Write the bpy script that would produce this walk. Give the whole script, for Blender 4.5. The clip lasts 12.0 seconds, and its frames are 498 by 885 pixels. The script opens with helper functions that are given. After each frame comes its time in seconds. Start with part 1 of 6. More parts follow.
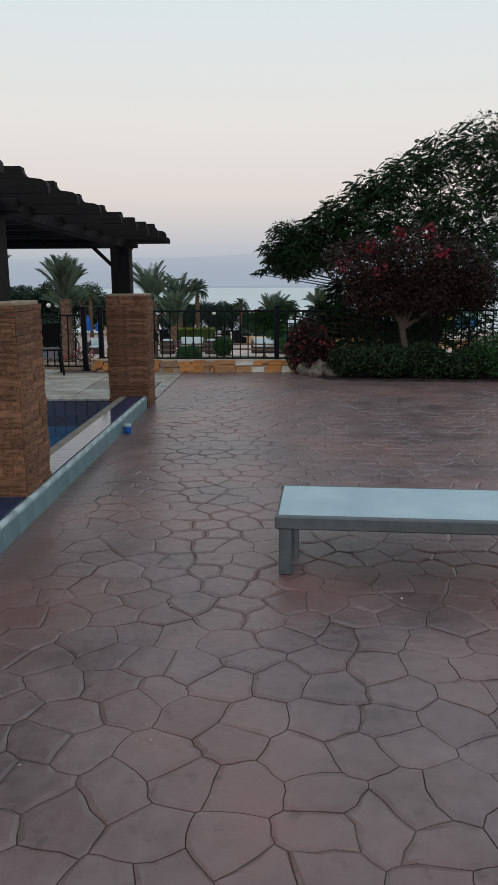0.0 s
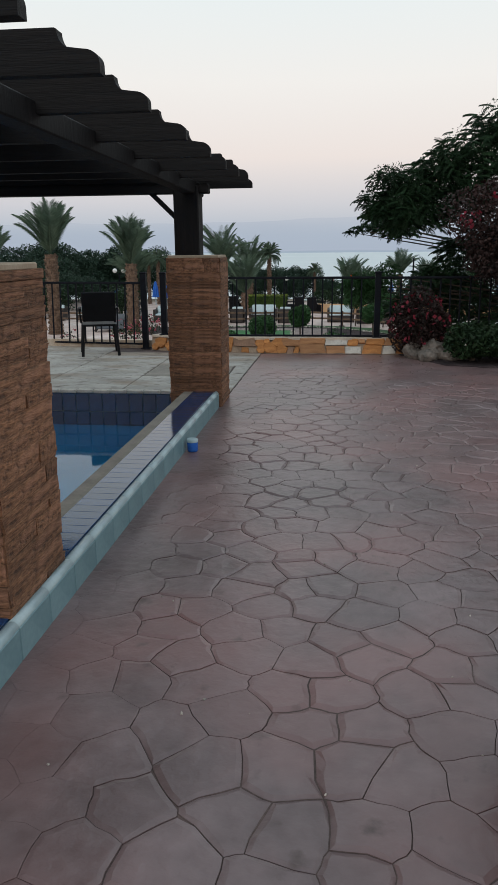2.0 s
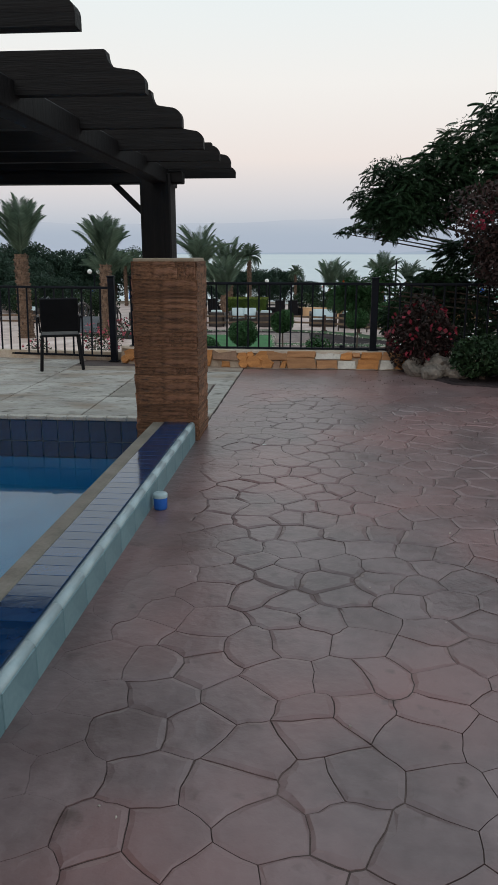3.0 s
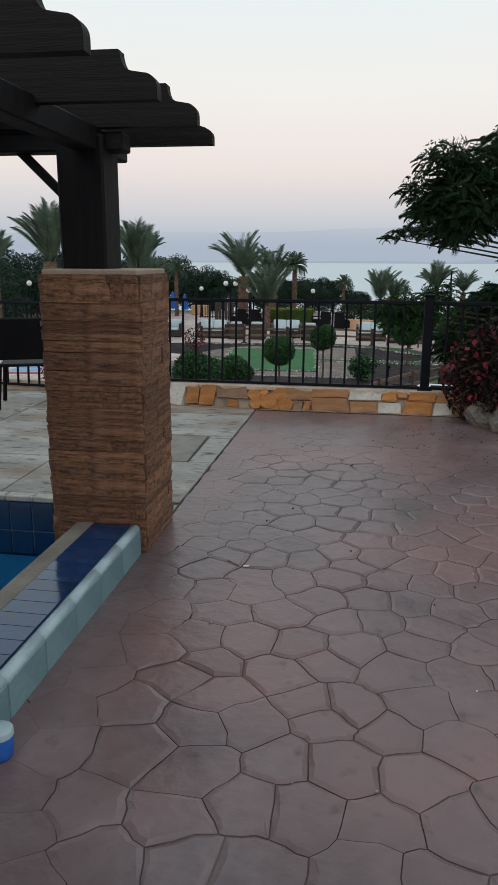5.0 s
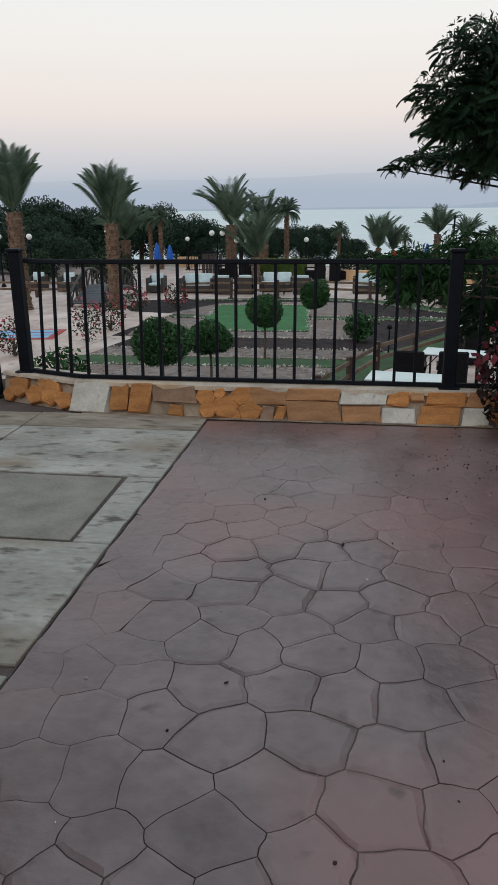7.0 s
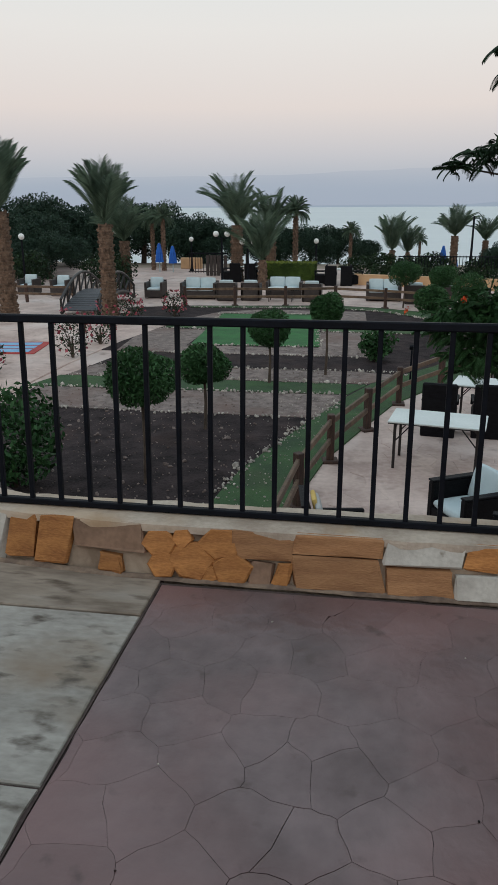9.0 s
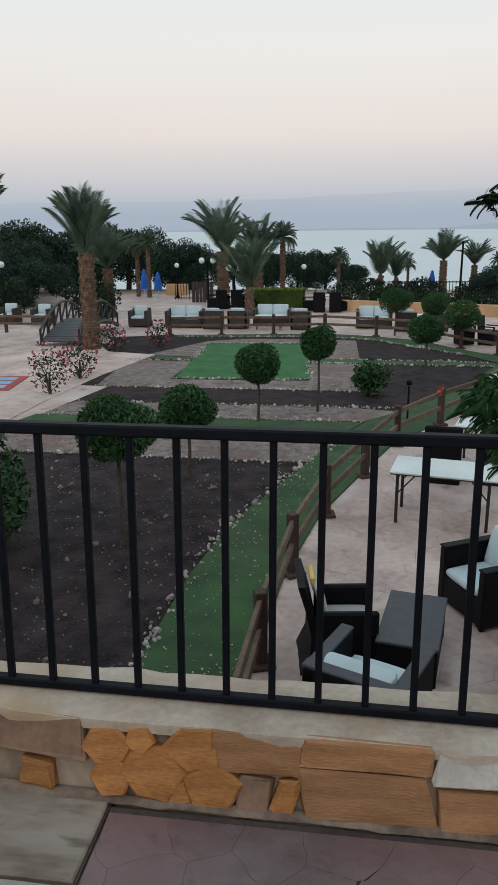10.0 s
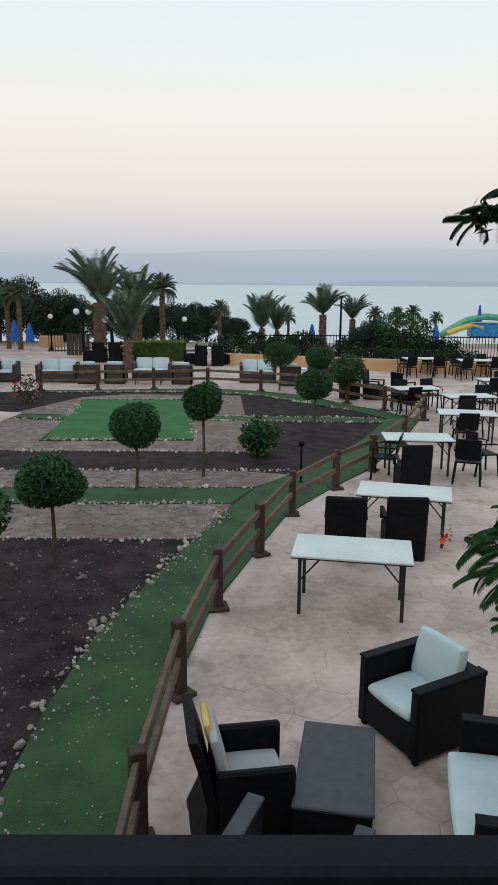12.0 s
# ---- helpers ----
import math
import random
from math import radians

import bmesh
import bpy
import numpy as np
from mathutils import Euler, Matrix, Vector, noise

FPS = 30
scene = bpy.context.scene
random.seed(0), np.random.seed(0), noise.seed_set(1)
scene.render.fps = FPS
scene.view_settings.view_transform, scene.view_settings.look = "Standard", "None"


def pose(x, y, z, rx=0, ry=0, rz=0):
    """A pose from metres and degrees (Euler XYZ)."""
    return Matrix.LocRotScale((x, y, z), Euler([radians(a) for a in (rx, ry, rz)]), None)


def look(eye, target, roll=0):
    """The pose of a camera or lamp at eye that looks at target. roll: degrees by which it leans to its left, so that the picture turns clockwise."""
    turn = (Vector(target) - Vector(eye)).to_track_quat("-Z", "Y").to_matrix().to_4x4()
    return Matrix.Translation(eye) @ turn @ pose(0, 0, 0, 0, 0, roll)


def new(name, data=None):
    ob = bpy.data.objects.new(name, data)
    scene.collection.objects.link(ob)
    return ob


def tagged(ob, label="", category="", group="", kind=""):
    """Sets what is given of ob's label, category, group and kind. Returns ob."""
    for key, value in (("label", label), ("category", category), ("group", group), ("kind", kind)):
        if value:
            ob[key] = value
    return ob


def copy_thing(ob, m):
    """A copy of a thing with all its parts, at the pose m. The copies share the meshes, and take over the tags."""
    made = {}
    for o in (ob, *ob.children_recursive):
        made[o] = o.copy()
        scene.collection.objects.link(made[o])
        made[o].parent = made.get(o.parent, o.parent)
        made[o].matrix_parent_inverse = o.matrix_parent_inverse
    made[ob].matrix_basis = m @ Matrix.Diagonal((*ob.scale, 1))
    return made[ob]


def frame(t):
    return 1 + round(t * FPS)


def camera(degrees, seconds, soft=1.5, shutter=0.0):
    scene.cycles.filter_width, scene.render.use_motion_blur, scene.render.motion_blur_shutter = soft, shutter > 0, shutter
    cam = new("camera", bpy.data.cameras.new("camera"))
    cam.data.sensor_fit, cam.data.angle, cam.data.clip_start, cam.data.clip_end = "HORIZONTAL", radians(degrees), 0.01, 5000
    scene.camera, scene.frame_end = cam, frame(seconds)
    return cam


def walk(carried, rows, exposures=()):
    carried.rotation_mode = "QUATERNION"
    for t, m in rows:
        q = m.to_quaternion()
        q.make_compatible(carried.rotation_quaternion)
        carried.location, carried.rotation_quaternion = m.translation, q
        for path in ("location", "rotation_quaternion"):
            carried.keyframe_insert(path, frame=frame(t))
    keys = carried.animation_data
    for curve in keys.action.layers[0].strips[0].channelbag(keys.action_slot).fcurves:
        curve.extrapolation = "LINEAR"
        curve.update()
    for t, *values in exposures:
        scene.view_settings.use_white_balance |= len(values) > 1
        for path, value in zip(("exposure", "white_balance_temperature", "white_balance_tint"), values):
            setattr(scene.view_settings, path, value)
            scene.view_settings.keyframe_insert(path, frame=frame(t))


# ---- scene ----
cam = camera(37.8, 12.0)
PATH = [
    (0, (0.201, -0.181, 1.603), (0.165, 1.773, 1.181), -0.3),
    (0.5, (0.131, 0.407, 1.568), (0.014, 2.355, 1.131), 1.6),
    (1, (0.047, 1.02, 1.541), (-0.121, 2.958, 1.078), 1.3),
    (1.5, (-0.118, 1.607, 1.545), (-0.362, 3.53, 1.055), 0.9),
    (2, (-0.228, 2.24, 1.543), (-0.444, 4.162, 1.033), -0.5),
    (2.5, (-0.331, 2.894, 1.546), (-0.541, 4.814, 1.03), -0.3),
    (3, (-0.399, 3.514, 1.554), (-0.557, 5.442, 1.047), 0.0),
    (3.2, (-0.37, 3.763, 1.569), (-0.528, 5.691, 1.059), -0.1),
    (4.8, (-0.181, 5.591, 1.554), (-0.468, 7.509, 1.064), 0.3),
    (5, (-0.213, 5.865, 1.553), (-0.502, 7.783, 1.067), 0.3),
    (5.5, (-0.195, 6.491, 1.564), (-0.506, 8.404, 1.072), 0.3),
    (6, (-0.209, 7.143, 1.559), (-0.518, 9.05, 1.041), 0.5),
    (6.5, (-0.172, 7.706, 1.537), (-0.468, 9.604, 0.982), 0.3),
    (7, (-0.205, 8.278, 1.509), (-0.485, 10.161, 0.895), -0.7),
    (7.2, (-0.222, 8.52, 1.523), (-0.485, 10.384, 0.848), -1.1),
    (8.8, (-0.392, 10.385, 1.609), (-0.681, 12.261, 0.979), -0.3),
    (9, (-0.43, 10.592, 1.619), (-0.728, 12.47, 0.998), -0.3),
    (9.5, (-0.569, 11.132, 1.687), (-0.85, 13.021, 1.092), -0.3),
    (10, (-0.583, 11.652, 1.718), (-0.852, 13.552, 1.154), -0.6),
    (10.2, (-0.601, 11.832, 1.712), (-0.862, 13.745, 1.188), -0.5),
    (10.5, (-0.63, 12.146, 1.668), (-0.798, 14.079, 1.182), -0.5),
    (10.7, (-0.632, 12.321, 1.652), (-0.735, 14.259, 1.168), -0.6),
    (11, (-0.624, 12.56, 1.657), (-0.697, 14.5, 1.175), -0.7),
    (11.5, (-0.672, 12.895, 1.653), (-0.633, 14.829, 1.148), 0.5),
    (12, (-0.698, 13.168, 1.632), (-0.65, 15.119, 1.203), 0.5),
]
walk(cam, [(t, look(eye, target, roll)) for t, eye, target, roll in PATH],
     exposures=[(0.0, -0.15), (1.0, -0.07), (2.5, 0.03), (7.2, 0.03), (8.8, -0.14), (9.6, -0.09), (10.5, 0.02), (11.0, 0.1), (11.6, 0.12), (12.0, 0.03)])

# ---- world and light ----
G = -2.1          # level of the lower terrace
SEA = -12.0
world = bpy.data.worlds.new("dusk_sky")
scene.world = world
world.use_nodes = True
wn = world.node_tree
wn.nodes.clear()


def wnode(kind, **kw):
    n = wn.nodes.new(kind)
    for k, v in kw.items():
        if k in n.inputs:
            n.inputs[k].default_value = v
    return n


sky = wn.nodes.new("ShaderNodeTexSky")
sky.sky_type = "NISHITA"
sky.sun_disc = False
sky.sun_elevation = radians(4)
sky.sun_rotation = radians(200)
sky.dust_density = 2.0
tc = wn.nodes.new("ShaderNodeTexCoord")
sep = wn.nodes.new("ShaderNodeSeparateXYZ")
ramp = wn.nodes.new("ShaderNodeValToRGB")
els = ramp.color_ramp.elements
SKY = [(0.0, (0.44, 0.53, 0.64)), (0.02, (0.47, 0.55, 0.65)), (0.06, (0.67, 0.67, 0.72)), (0.115, (0.90, 0.81, 0.78)),
       (0.20, (0.95, 0.92, 0.89)), (0.32, (0.86, 0.94, 0.955)), (0.5, (0.80, 0.94, 1.0)), (1.0, (0.68, 0.84, 0.96))]
els[0].position, els[0].color = SKY[0][0], (*SKY[0][1], 1)
els[1].position, els[1].color = SKY[-1][0], (*SKY[-1][1], 1)
for p, c in SKY[1:-1]:
    e = els.new(p)
    e.color = (*c, 1)
mixw = wn.nodes.new("ShaderNodeMix")
mixw.data_type = "RGBA"
mixw.inputs["Factor"].default_value = 0.9
skyscale = wn.nodes.new("ShaderNodeVectorMath")
skyscale.operation = "SCALE"
skyscale.inputs["Scale"].default_value = 0.12
bg = wn.nodes.new("ShaderNodeBackground")
wout = wn.nodes.new("ShaderNodeOutputWorld")
wn.links.new(tc.outputs["Generated"], sep.inputs[0])
wn.links.new(sep.outputs["Z"], ramp.inputs[0])
wn.links.new(sky.outputs[0], skyscale.inputs[0])
wn.links.new(skyscale.outputs[0], mixw.inputs["A"])
wn.links.new(ramp.outputs[0], mixw.inputs["B"])
wn.links.new(mixw.outputs["Result"], bg.inputs[0])
bg.inputs[1].default_value = 1.0
wn.links.new(bg.outputs[0], wout.inputs[0])

sun = new("sun", bpy.data.lights.new("sun", "SUN"))
sun.data.energy, sun.data.angle, sun.data.color = 0.5, radians(40), (1.0, 0.93, 0.86)
sun.matrix_world = look((0, 0, 30), (10, 26, 10))


# ---- materials ----
def mat(name, dark, light, scale=4.0, rough=0.8, bump=0.3, metal=0.0, stretch=(1, 1, 1), fine=60.0, vary=0.0, spots=None, spec=0.5, dist=0.01, patches=None):
    """A surface that goes from dark to light in two sizes of noise, with fine relief."""
    m = bpy.data.materials.new(name)
    m.use_nodes = True
    nt = m.node_tree
    b = nt.nodes["Principled BSDF"]
    co = nt.nodes.new("ShaderNodeTexCoord")
    mp = nt.nodes.new("ShaderNodeMapping")
    mp.inputs["Scale"].default_value = stretch
    nt.links.new(co.outputs["Object"], mp.inputs[0])

    def nz(s, d=6):
        n = nt.nodes.new("ShaderNodeTexNoise")
        n.inputs["Scale"].default_value, n.inputs["Detail"].default_value = s, d
        nt.links.new(mp.outputs[0], n.inputs["Vector"])
        return n
    big, small = nz(scale), nz(fine, 4)
    add = nt.nodes.new("ShaderNodeMath")
    add.operation = "MULTIPLY_ADD"
    nt.links.new(small.outputs[0], add.inputs[0])
    add.inputs[1].default_value = 0.45
    sub = nt.nodes.new("ShaderNodeMath")
    sub.operation = "SUBTRACT"
    nt.links.new(big.outputs[0], sub.inputs[0])
    sub.inputs[1].default_value = 0.22
    nt.links.new(sub.outputs[0], add.inputs[2])
    cr = nt.nodes.new("ShaderNodeValToRGB")
    cr.color_ramp.elements[0].position, cr.color_ramp.elements[1].position = 0.28, 0.74
    cr.color_ramp.elements[0].color, cr.color_ramp.elements[1].color = (*dark, 1), (*light, 1)
    nt.links.new(add.outputs[0], cr.inputs[0])
    last = cr.outputs[0]
    for spots in [p for p in (patches, spots) if p]:
        colour, sscale, edge = spots
        sp = nz(sscale, 8)
        st = nt.nodes.new("ShaderNodeMapRange")
        st.inputs["From Min"].default_value, st.inputs["From Max"].default_value = edge, edge + (0.14 if sscale > 3 else 0.2)
        nt.links.new(sp.outputs[0], st.inputs[0])
        mx = nt.nodes.new("ShaderNodeMix")
        mx.data_type = "RGBA"
        nt.links.new(st.outputs[0], mx.inputs["Factor"])
        nt.links.new(last, mx.inputs["A"])
        mx.inputs["B"].default_value = (*colour, 1)
        last = mx.outputs["Result"]
    if vary:
        oi = nt.nodes.new("ShaderNodeObjectInfo")
        ge = nt.nodes.new("ShaderNodeNewGeometry")
        ad = nt.nodes.new("ShaderNodeMath")
        ad.operation = "ADD"
        nt.links.new(oi.outputs["Random"], ad.inputs[0])
        nt.links.new(ge.outputs["Random Per Island"], ad.inputs[1])
        fr = nt.nodes.new("ShaderNodeMath")
        fr.operation = "FRACT"
        nt.links.new(ad.outputs[0], fr.inputs[0])
        mr = nt.nodes.new("ShaderNodeMapRange")
        mr.inputs["To Min"].default_value, mr.inputs["To Max"].default_value = 1 - vary, 1 + vary
        nt.links.new(fr.outputs[0], mr.inputs[0])
        hs = nt.nodes.new("ShaderNodeHueSaturation")
        nt.links.new(mr.outputs[0], hs.inputs["Value"])
        nt.links.new(last, hs.inputs["Color"])
        last = hs.outputs[0]
    nt.links.new(last, b.inputs["Base Color"])
    rr = nt.nodes.new("ShaderNodeMapRange")
    rr.inputs["To Min"].default_value, rr.inputs["To Max"].default_value = max(0.02, rough - 0.12), min(1, rough + 0.1)
    nt.links.new(big.outputs[0], rr.inputs[0])
    nt.links.new(rr.outputs[0], b.inputs["Roughness"])
    b.inputs["Metallic"].default_value = metal
    b.inputs["Specular IOR Level"].default_value = spec
    if bump:
        bp = nt.nodes.new("ShaderNodeBump")
        bp.inputs["Strength"].default_value, bp.inputs["Distance"].default_value = bump, dist
        nt.links.new(add.outputs[0], bp.inputs["Height"])
        nt.links.new(bp.outputs[0], b.inputs["Normal"])
    return m


def leafmat(name, dark, light, vary=0.35, rough=0.55):
    m = mat(name, dark, light, scale=1.6, rough=rough, bump=0.0, fine=14, vary=vary, spec=0.15)
    return m


M_PATH = mat("stamped_concrete", (0.097, 0.064, 0.063), (0.194, 0.138, 0.138), 2.6, 0.36, 0.9, fine=15, vary=0.08, spots=((0.07, 0.043, 0.037), 8, 0.63), patches=((0.2, 0.11, 0.106), 0.8, 0.43), dist=0.014)
M_JOINT = mat("joint_dirt", (0.036, 0.024, 0.021), (0.13, 0.088, 0.08), 2.5, 0.95, 0.3)
M_TRAV = mat("travertine", (0.2, 0.175, 0.15), (0.47, 0.43, 0.385), 1.8, 0.68, 0.55, stretch=(0.8, 1.7, 1), fine=22, spots=((0.085, 0.064, 0.048), 7.5, 0.555), vary=0.06, patches=((0.22, 0.155, 0.105), 1.5, 0.5))
M_SAND = mat("sandstone_cladding", (0.066, 0.029, 0.015), (0.32, 0.152, 0.078), 2.2, 0.88, 0.7, stretch=(2.2, 1, 1.3), fine=9, vary=0.24, dist=0.022, patches=((0.3, 0.145, 0.09), 1.2, 0.52))
M_SANDTOP = mat("pillar_cap_stone", (0.3, 0.22, 0.15), (0.45, 0.36, 0.27), 6, 0.8, 0.3)
M_OCHRE = mat("ochre_wall_stone", (0.24, 0.085, 0.02), (0.5, 0.215, 0.065), 5, 0.8, 0.5, stretch=(1, 1, 3), fine=40, vary=0.25, dist=0.015)
M_TAN = mat("tan_wall_stone", (0.24, 0.105, 0.042), (0.44, 0.22, 0.1), 4, 0.8, 0.5, stretch=(1, 1, 5), fine=40, vary=0.15, dist=0.015)
M_PALE = mat("pale_wall_stone", (0.38, 0.34, 0.3), (0.62, 0.58, 0.52), 7, 0.75, 0.4, fine=50, spots=((0.2, 0.16, 0.12), 18, 0.64))
M_BROWNST = mat("brown_wall_stone", (0.14, 0.08, 0.05), (0.3, 0.18, 0.12), 6, 0.85, 0.5, fine=40)
M_MORTAR = mat("cap_mortar", (0.35, 0.27, 0.21), (0.6, 0.5, 0.41), 4, 0.9, 0.5, fine=40, spots=((0.4, 0.26, 0.15), 3, 0.58), patches=((0.55, 0.4, 0.28), 1.3, 0.5), dist=0.02)
M_WALLM = mat("wall_mortar", (0.22, 0.155, 0.11), (0.42, 0.325, 0.245), 5, 0.9, 0.6, fine=30, dist=0.015)
M_FLOOR = mat("dirt_fillet", (0.1, 0.065, 0.05), (0.3, 0.215, 0.155), 6, 0.9, 0.7, fine=40, dist=0.01)
M_IRON = mat("black_painted_iron", (0.0025, 0.003, 0.005), (0.007, 0.0085, 0.014), 12, 0.6, 0.15, fine=150, spec=0.12)
M_WOOD = mat("dark_stained_timber", (0.003, 0.0025, 0.003), (0.011, 0.009, 0.009), 5, 0.7, 0.4, spec=0.2, stretch=(0.5, 8, 8), fine=30)
M_WOODY = mat("dark_stained_post", (0.003, 0.0025, 0.003), (0.011, 0.009, 0.009), 5, 0.7, 0.4, spec=0.2, stretch=(8, 8, 0.5), fine=30)
M_SOFFIT = mat("pergola_boards", (0.02, 0.018, 0.018), (0.05, 0.045, 0.045), 3, 0.8, 0.3, stretch=(0.5, 6, 1))
M_KERB = mat("pale_blue_kerb_tile", (0.12, 0.21, 0.235), (0.19, 0.295, 0.32), 3, 0.45, 0.12, fine=40, vary=0.06)
M_BULL = mat("pale_bullnose_tile", (0.3, 0.4, 0.43), (0.43, 0.52, 0.54), 5, 0.35, 0.1, vary=0.04)
M_BLUE = mat("cobalt_pool_tile", (0.002, 0.022, 0.08), (0.006, 0.045, 0.13), 4, 0.1, 0.05, fine=30, vary=0.2, spec=0.6)
M_GROUT = mat("tile_grout", (0.09, 0.125, 0.16), (0.16, 0.2, 0.235), 20, 0.9, 0.1)
M_COPE = mat("gutter_concrete", (0.17, 0.145, 0.12), (0.3, 0.26, 0.22), 5, 0.85, 0.3)
M_POOL = mat("pool_basin", (0.02, 0.24, 0.46), (0.05, 0.34, 0.58), 2, 0.5, 0.05)
M_LOUNGE = mat("grey_painted_frame", (0.06, 0.07, 0.08), (0.105, 0.118, 0.128), 9, 0.5, 0.1)
M_LTOP = mat("pale_blue_sling", (0.3, 0.4, 0.46), (0.42, 0.52, 0.57), 3, 0.65, 0.2, fine=200)
M_RATTAN = mat("black_rattan", (0.002, 0.002, 0.003), (0.008, 0.008, 0.0105), 10, 0.6, 0.8, stretch=(1, 1, 3), fine=130, dist=0.01, spec=0.14)
M_RATGREY = mat("grey_rattan_rim", (0.025, 0.027, 0.034), (0.055, 0.058, 0.07), 10, 0.55, 0.6, fine=130)
M_RATBROWN = mat("brown_rattan", (0.02, 0.014, 0.013), (0.05, 0.036, 0.032), 10, 0.6, 0.6, fine=130)
M_CUSH = mat("pale_blue_cushion", (0.42, 0.51, 0.54), (0.57, 0.65, 0.67), 3, 0.9, 0.25, fine=120, vary=0.05)
M_CUSHG = mat("grey_cushion", (0.33, 0.33, 0.33), (0.45, 0.45, 0.44), 3, 0.9, 0.25, fine=120)
M_YELLOW = mat("yellow_foam", (0.5, 0.33, 0.08), (0.66, 0.47, 0.16), 6, 0.9, 0.2)
M_TTOP = mat("white_tabletop", (0.5, 0.55, 0.54), (0.66, 0.7, 0.69), 1.5, 0.5, 0.05, fine=30, spots=((0.4, 0.43, 0.42), 4, 0.66))
M_TLEG = mat("dark_table_steel", (0.008, 0.006, 0.006), (0.02, 0.016, 0.016), 12, 0.45, 0.1)
M_PLAST = mat("black_plastic", (0.002, 0.002, 0.003), (0.006, 0.006, 0.008), 8, 0.55, 0.1, spec=0.15)
M_RAIL = mat("brown_fence_timber", (0.022, 0.01, 0.008), (0.075, 0.038, 0.027), 5, 0.75, 0.4, stretch=(6, 6, 1), fine=40, vary=0.2)
M_RAILH = mat("weathered_rail_timber", (0.06, 0.034, 0.022), (0.17, 0.11, 0.07), 5, 0.75, 0.4, fine=40, vary=0.2)
M_PATIO = mat("pink_patio_concrete", (0.35, 0.245, 0.213), (0.61, 0.475, 0.422), 1.3, 0.62, 0.4, fine=11, spots=((0.2, 0.135, 0.11), 2.3, 0.57), patches=((0.61, 0.5, 0.46), 0.6, 0.52), vary=0.04)
M_CRACK = mat("crack_dirt", (0.13, 0.09, 0.08), (0.24, 0.18, 0.16), 4, 0.9, 0.1)
M_SOIL = mat("dark_mulch", (0.01, 0.007, 0.008), (0.056, 0.041, 0.042), 3, 0.95, 1.0, fine=30, patches=((0.055, 0.034, 0.03), 0.8, 0.56), spots=((0.07, 0.055, 0.048), 22, 0.7), dist=0.05, spec=0.15)
M_GRAVEL = mat("gravel", (0.085, 0.062, 0.057), (0.28, 0.222, 0.2), 6, 0.95, 1.0, fine=28, spots=((0.3, 0.27, 0.245), 26, 0.66), patches=((0.155, 0.1, 0.085), 0.7, 0.5), dist=0.04)
M_TURF = mat("artificial_turf", (0.012, 0.038, 0.011), (0.041, 0.098, 0.029), 2.2, 0.9, 0.8, fine=60, dist=0.03, patches=((0.04, 0.06, 0.022), 0.8, 0.55))
M_LAWN = mat("bright_lawn_turf", (0.012, 0.075, 0.018), (0.034, 0.16, 0.042), 2, 0.9, 0.6, fine=90, dist=0.03)
M_ROCK = mat("border_stone", (0.24, 0.21, 0.185), (0.52, 0.47, 0.42), 3, 0.9, 0.4, fine=20, vary=0.35)
M_EARTH = mat("sandy_earth", (0.22, 0.17, 0.13), (0.36, 0.29, 0.23), 0.6, 0.95, 0.4, fine=8)
M_LEAF = leafmat("tree_leaves", (0.007, 0.02, 0.009), (0.03, 0.066, 0.03))
M_LEAF2 = leafmat("topiary_leaves", (0.012, 0.04, 0.012), (0.045, 0.11, 0.04))
M_DARKLEAF = leafmat("dark_grove_leaves", (0.011, 0.026, 0.018), (0.034, 0.062, 0.04), vary=0.15)
M_PALM = leafmat("palm_fronds", (0.045, 0.078, 0.052), (0.14, 0.195, 0.135))
M_HEDGE = leafmat("hedge_leaves", (0.022, 0.045, 0.01), (0.075, 0.12, 0.022))
M_HEDGETOP = leafmat("hedge_top_leaves", (0.1, 0.13, 0.02), (0.22, 0.27, 0.05))
M_HEDGEG = leafmat("shrub_leaves", (0.007, 0.018, 0.008), (0.026, 0.05, 0.02))
M_BOUG = leafmat("reddish_foliage", (0.012, 0.009, 0.008), (0.042, 0.022, 0.02))
M_PINKRED = leafmat("pink_red_flowers", (0.2, 0.03, 0.045), (0.45, 0.12, 0.15), 0.3)
M_FLOWER = leafmat("red_flowers", (0.085, 0.01, 0.016), (0.22, 0.022, 0.04), 0.3)
M_ORANGE = leafmat("orange_flower", (0.5, 0.05, 0.015), (0.75, 0.12, 0.03), 0.2)
M_BARK = mat("bark", (0.035, 0.025, 0.02), (0.11, 0.08, 0.06), 7, 0.9, 0.8, stretch=(3, 3, 1), fine=40, dist=0.02)
M_PTRUNK = mat("palm_trunk", (0.06, 0.035, 0.022), (0.2, 0.13, 0.09), 7, 0.9, 0.7, fine=30, vary=0.25, dist=0.02)
M_UMB = mat("blue_umbrella_canvas", (0.008, 0.075, 0.36), (0.02, 0.14, 0.52), 4, 0.8, 0.3)
M_GLOBE = mat("white_lamp_globe", (0.7, 0.7, 0.68), (0.85, 0.85, 0.83), 4, 0.3, 0.0)
M_TERRA = mat("orange_plaster", (0.42, 0.24, 0.12), (0.58, 0.37, 0.21), 1.2, 0.85, 0.2)
M_SLIDEB = mat("blue_slide", (0.01, 0.14, 0.38), (0.03, 0.25, 0.55), 3, 0.3, 0.0)
M_SLIDEG = mat("green_slide", (0.05, 0.25, 0.14), (0.1, 0.38, 0.22), 3, 0.3, 0.0)
M_SLIDEY = mat("yellow_slide", (0.5, 0.36, 0.05), (0.65, 0.5, 0.12), 3, 0.3, 0.0)
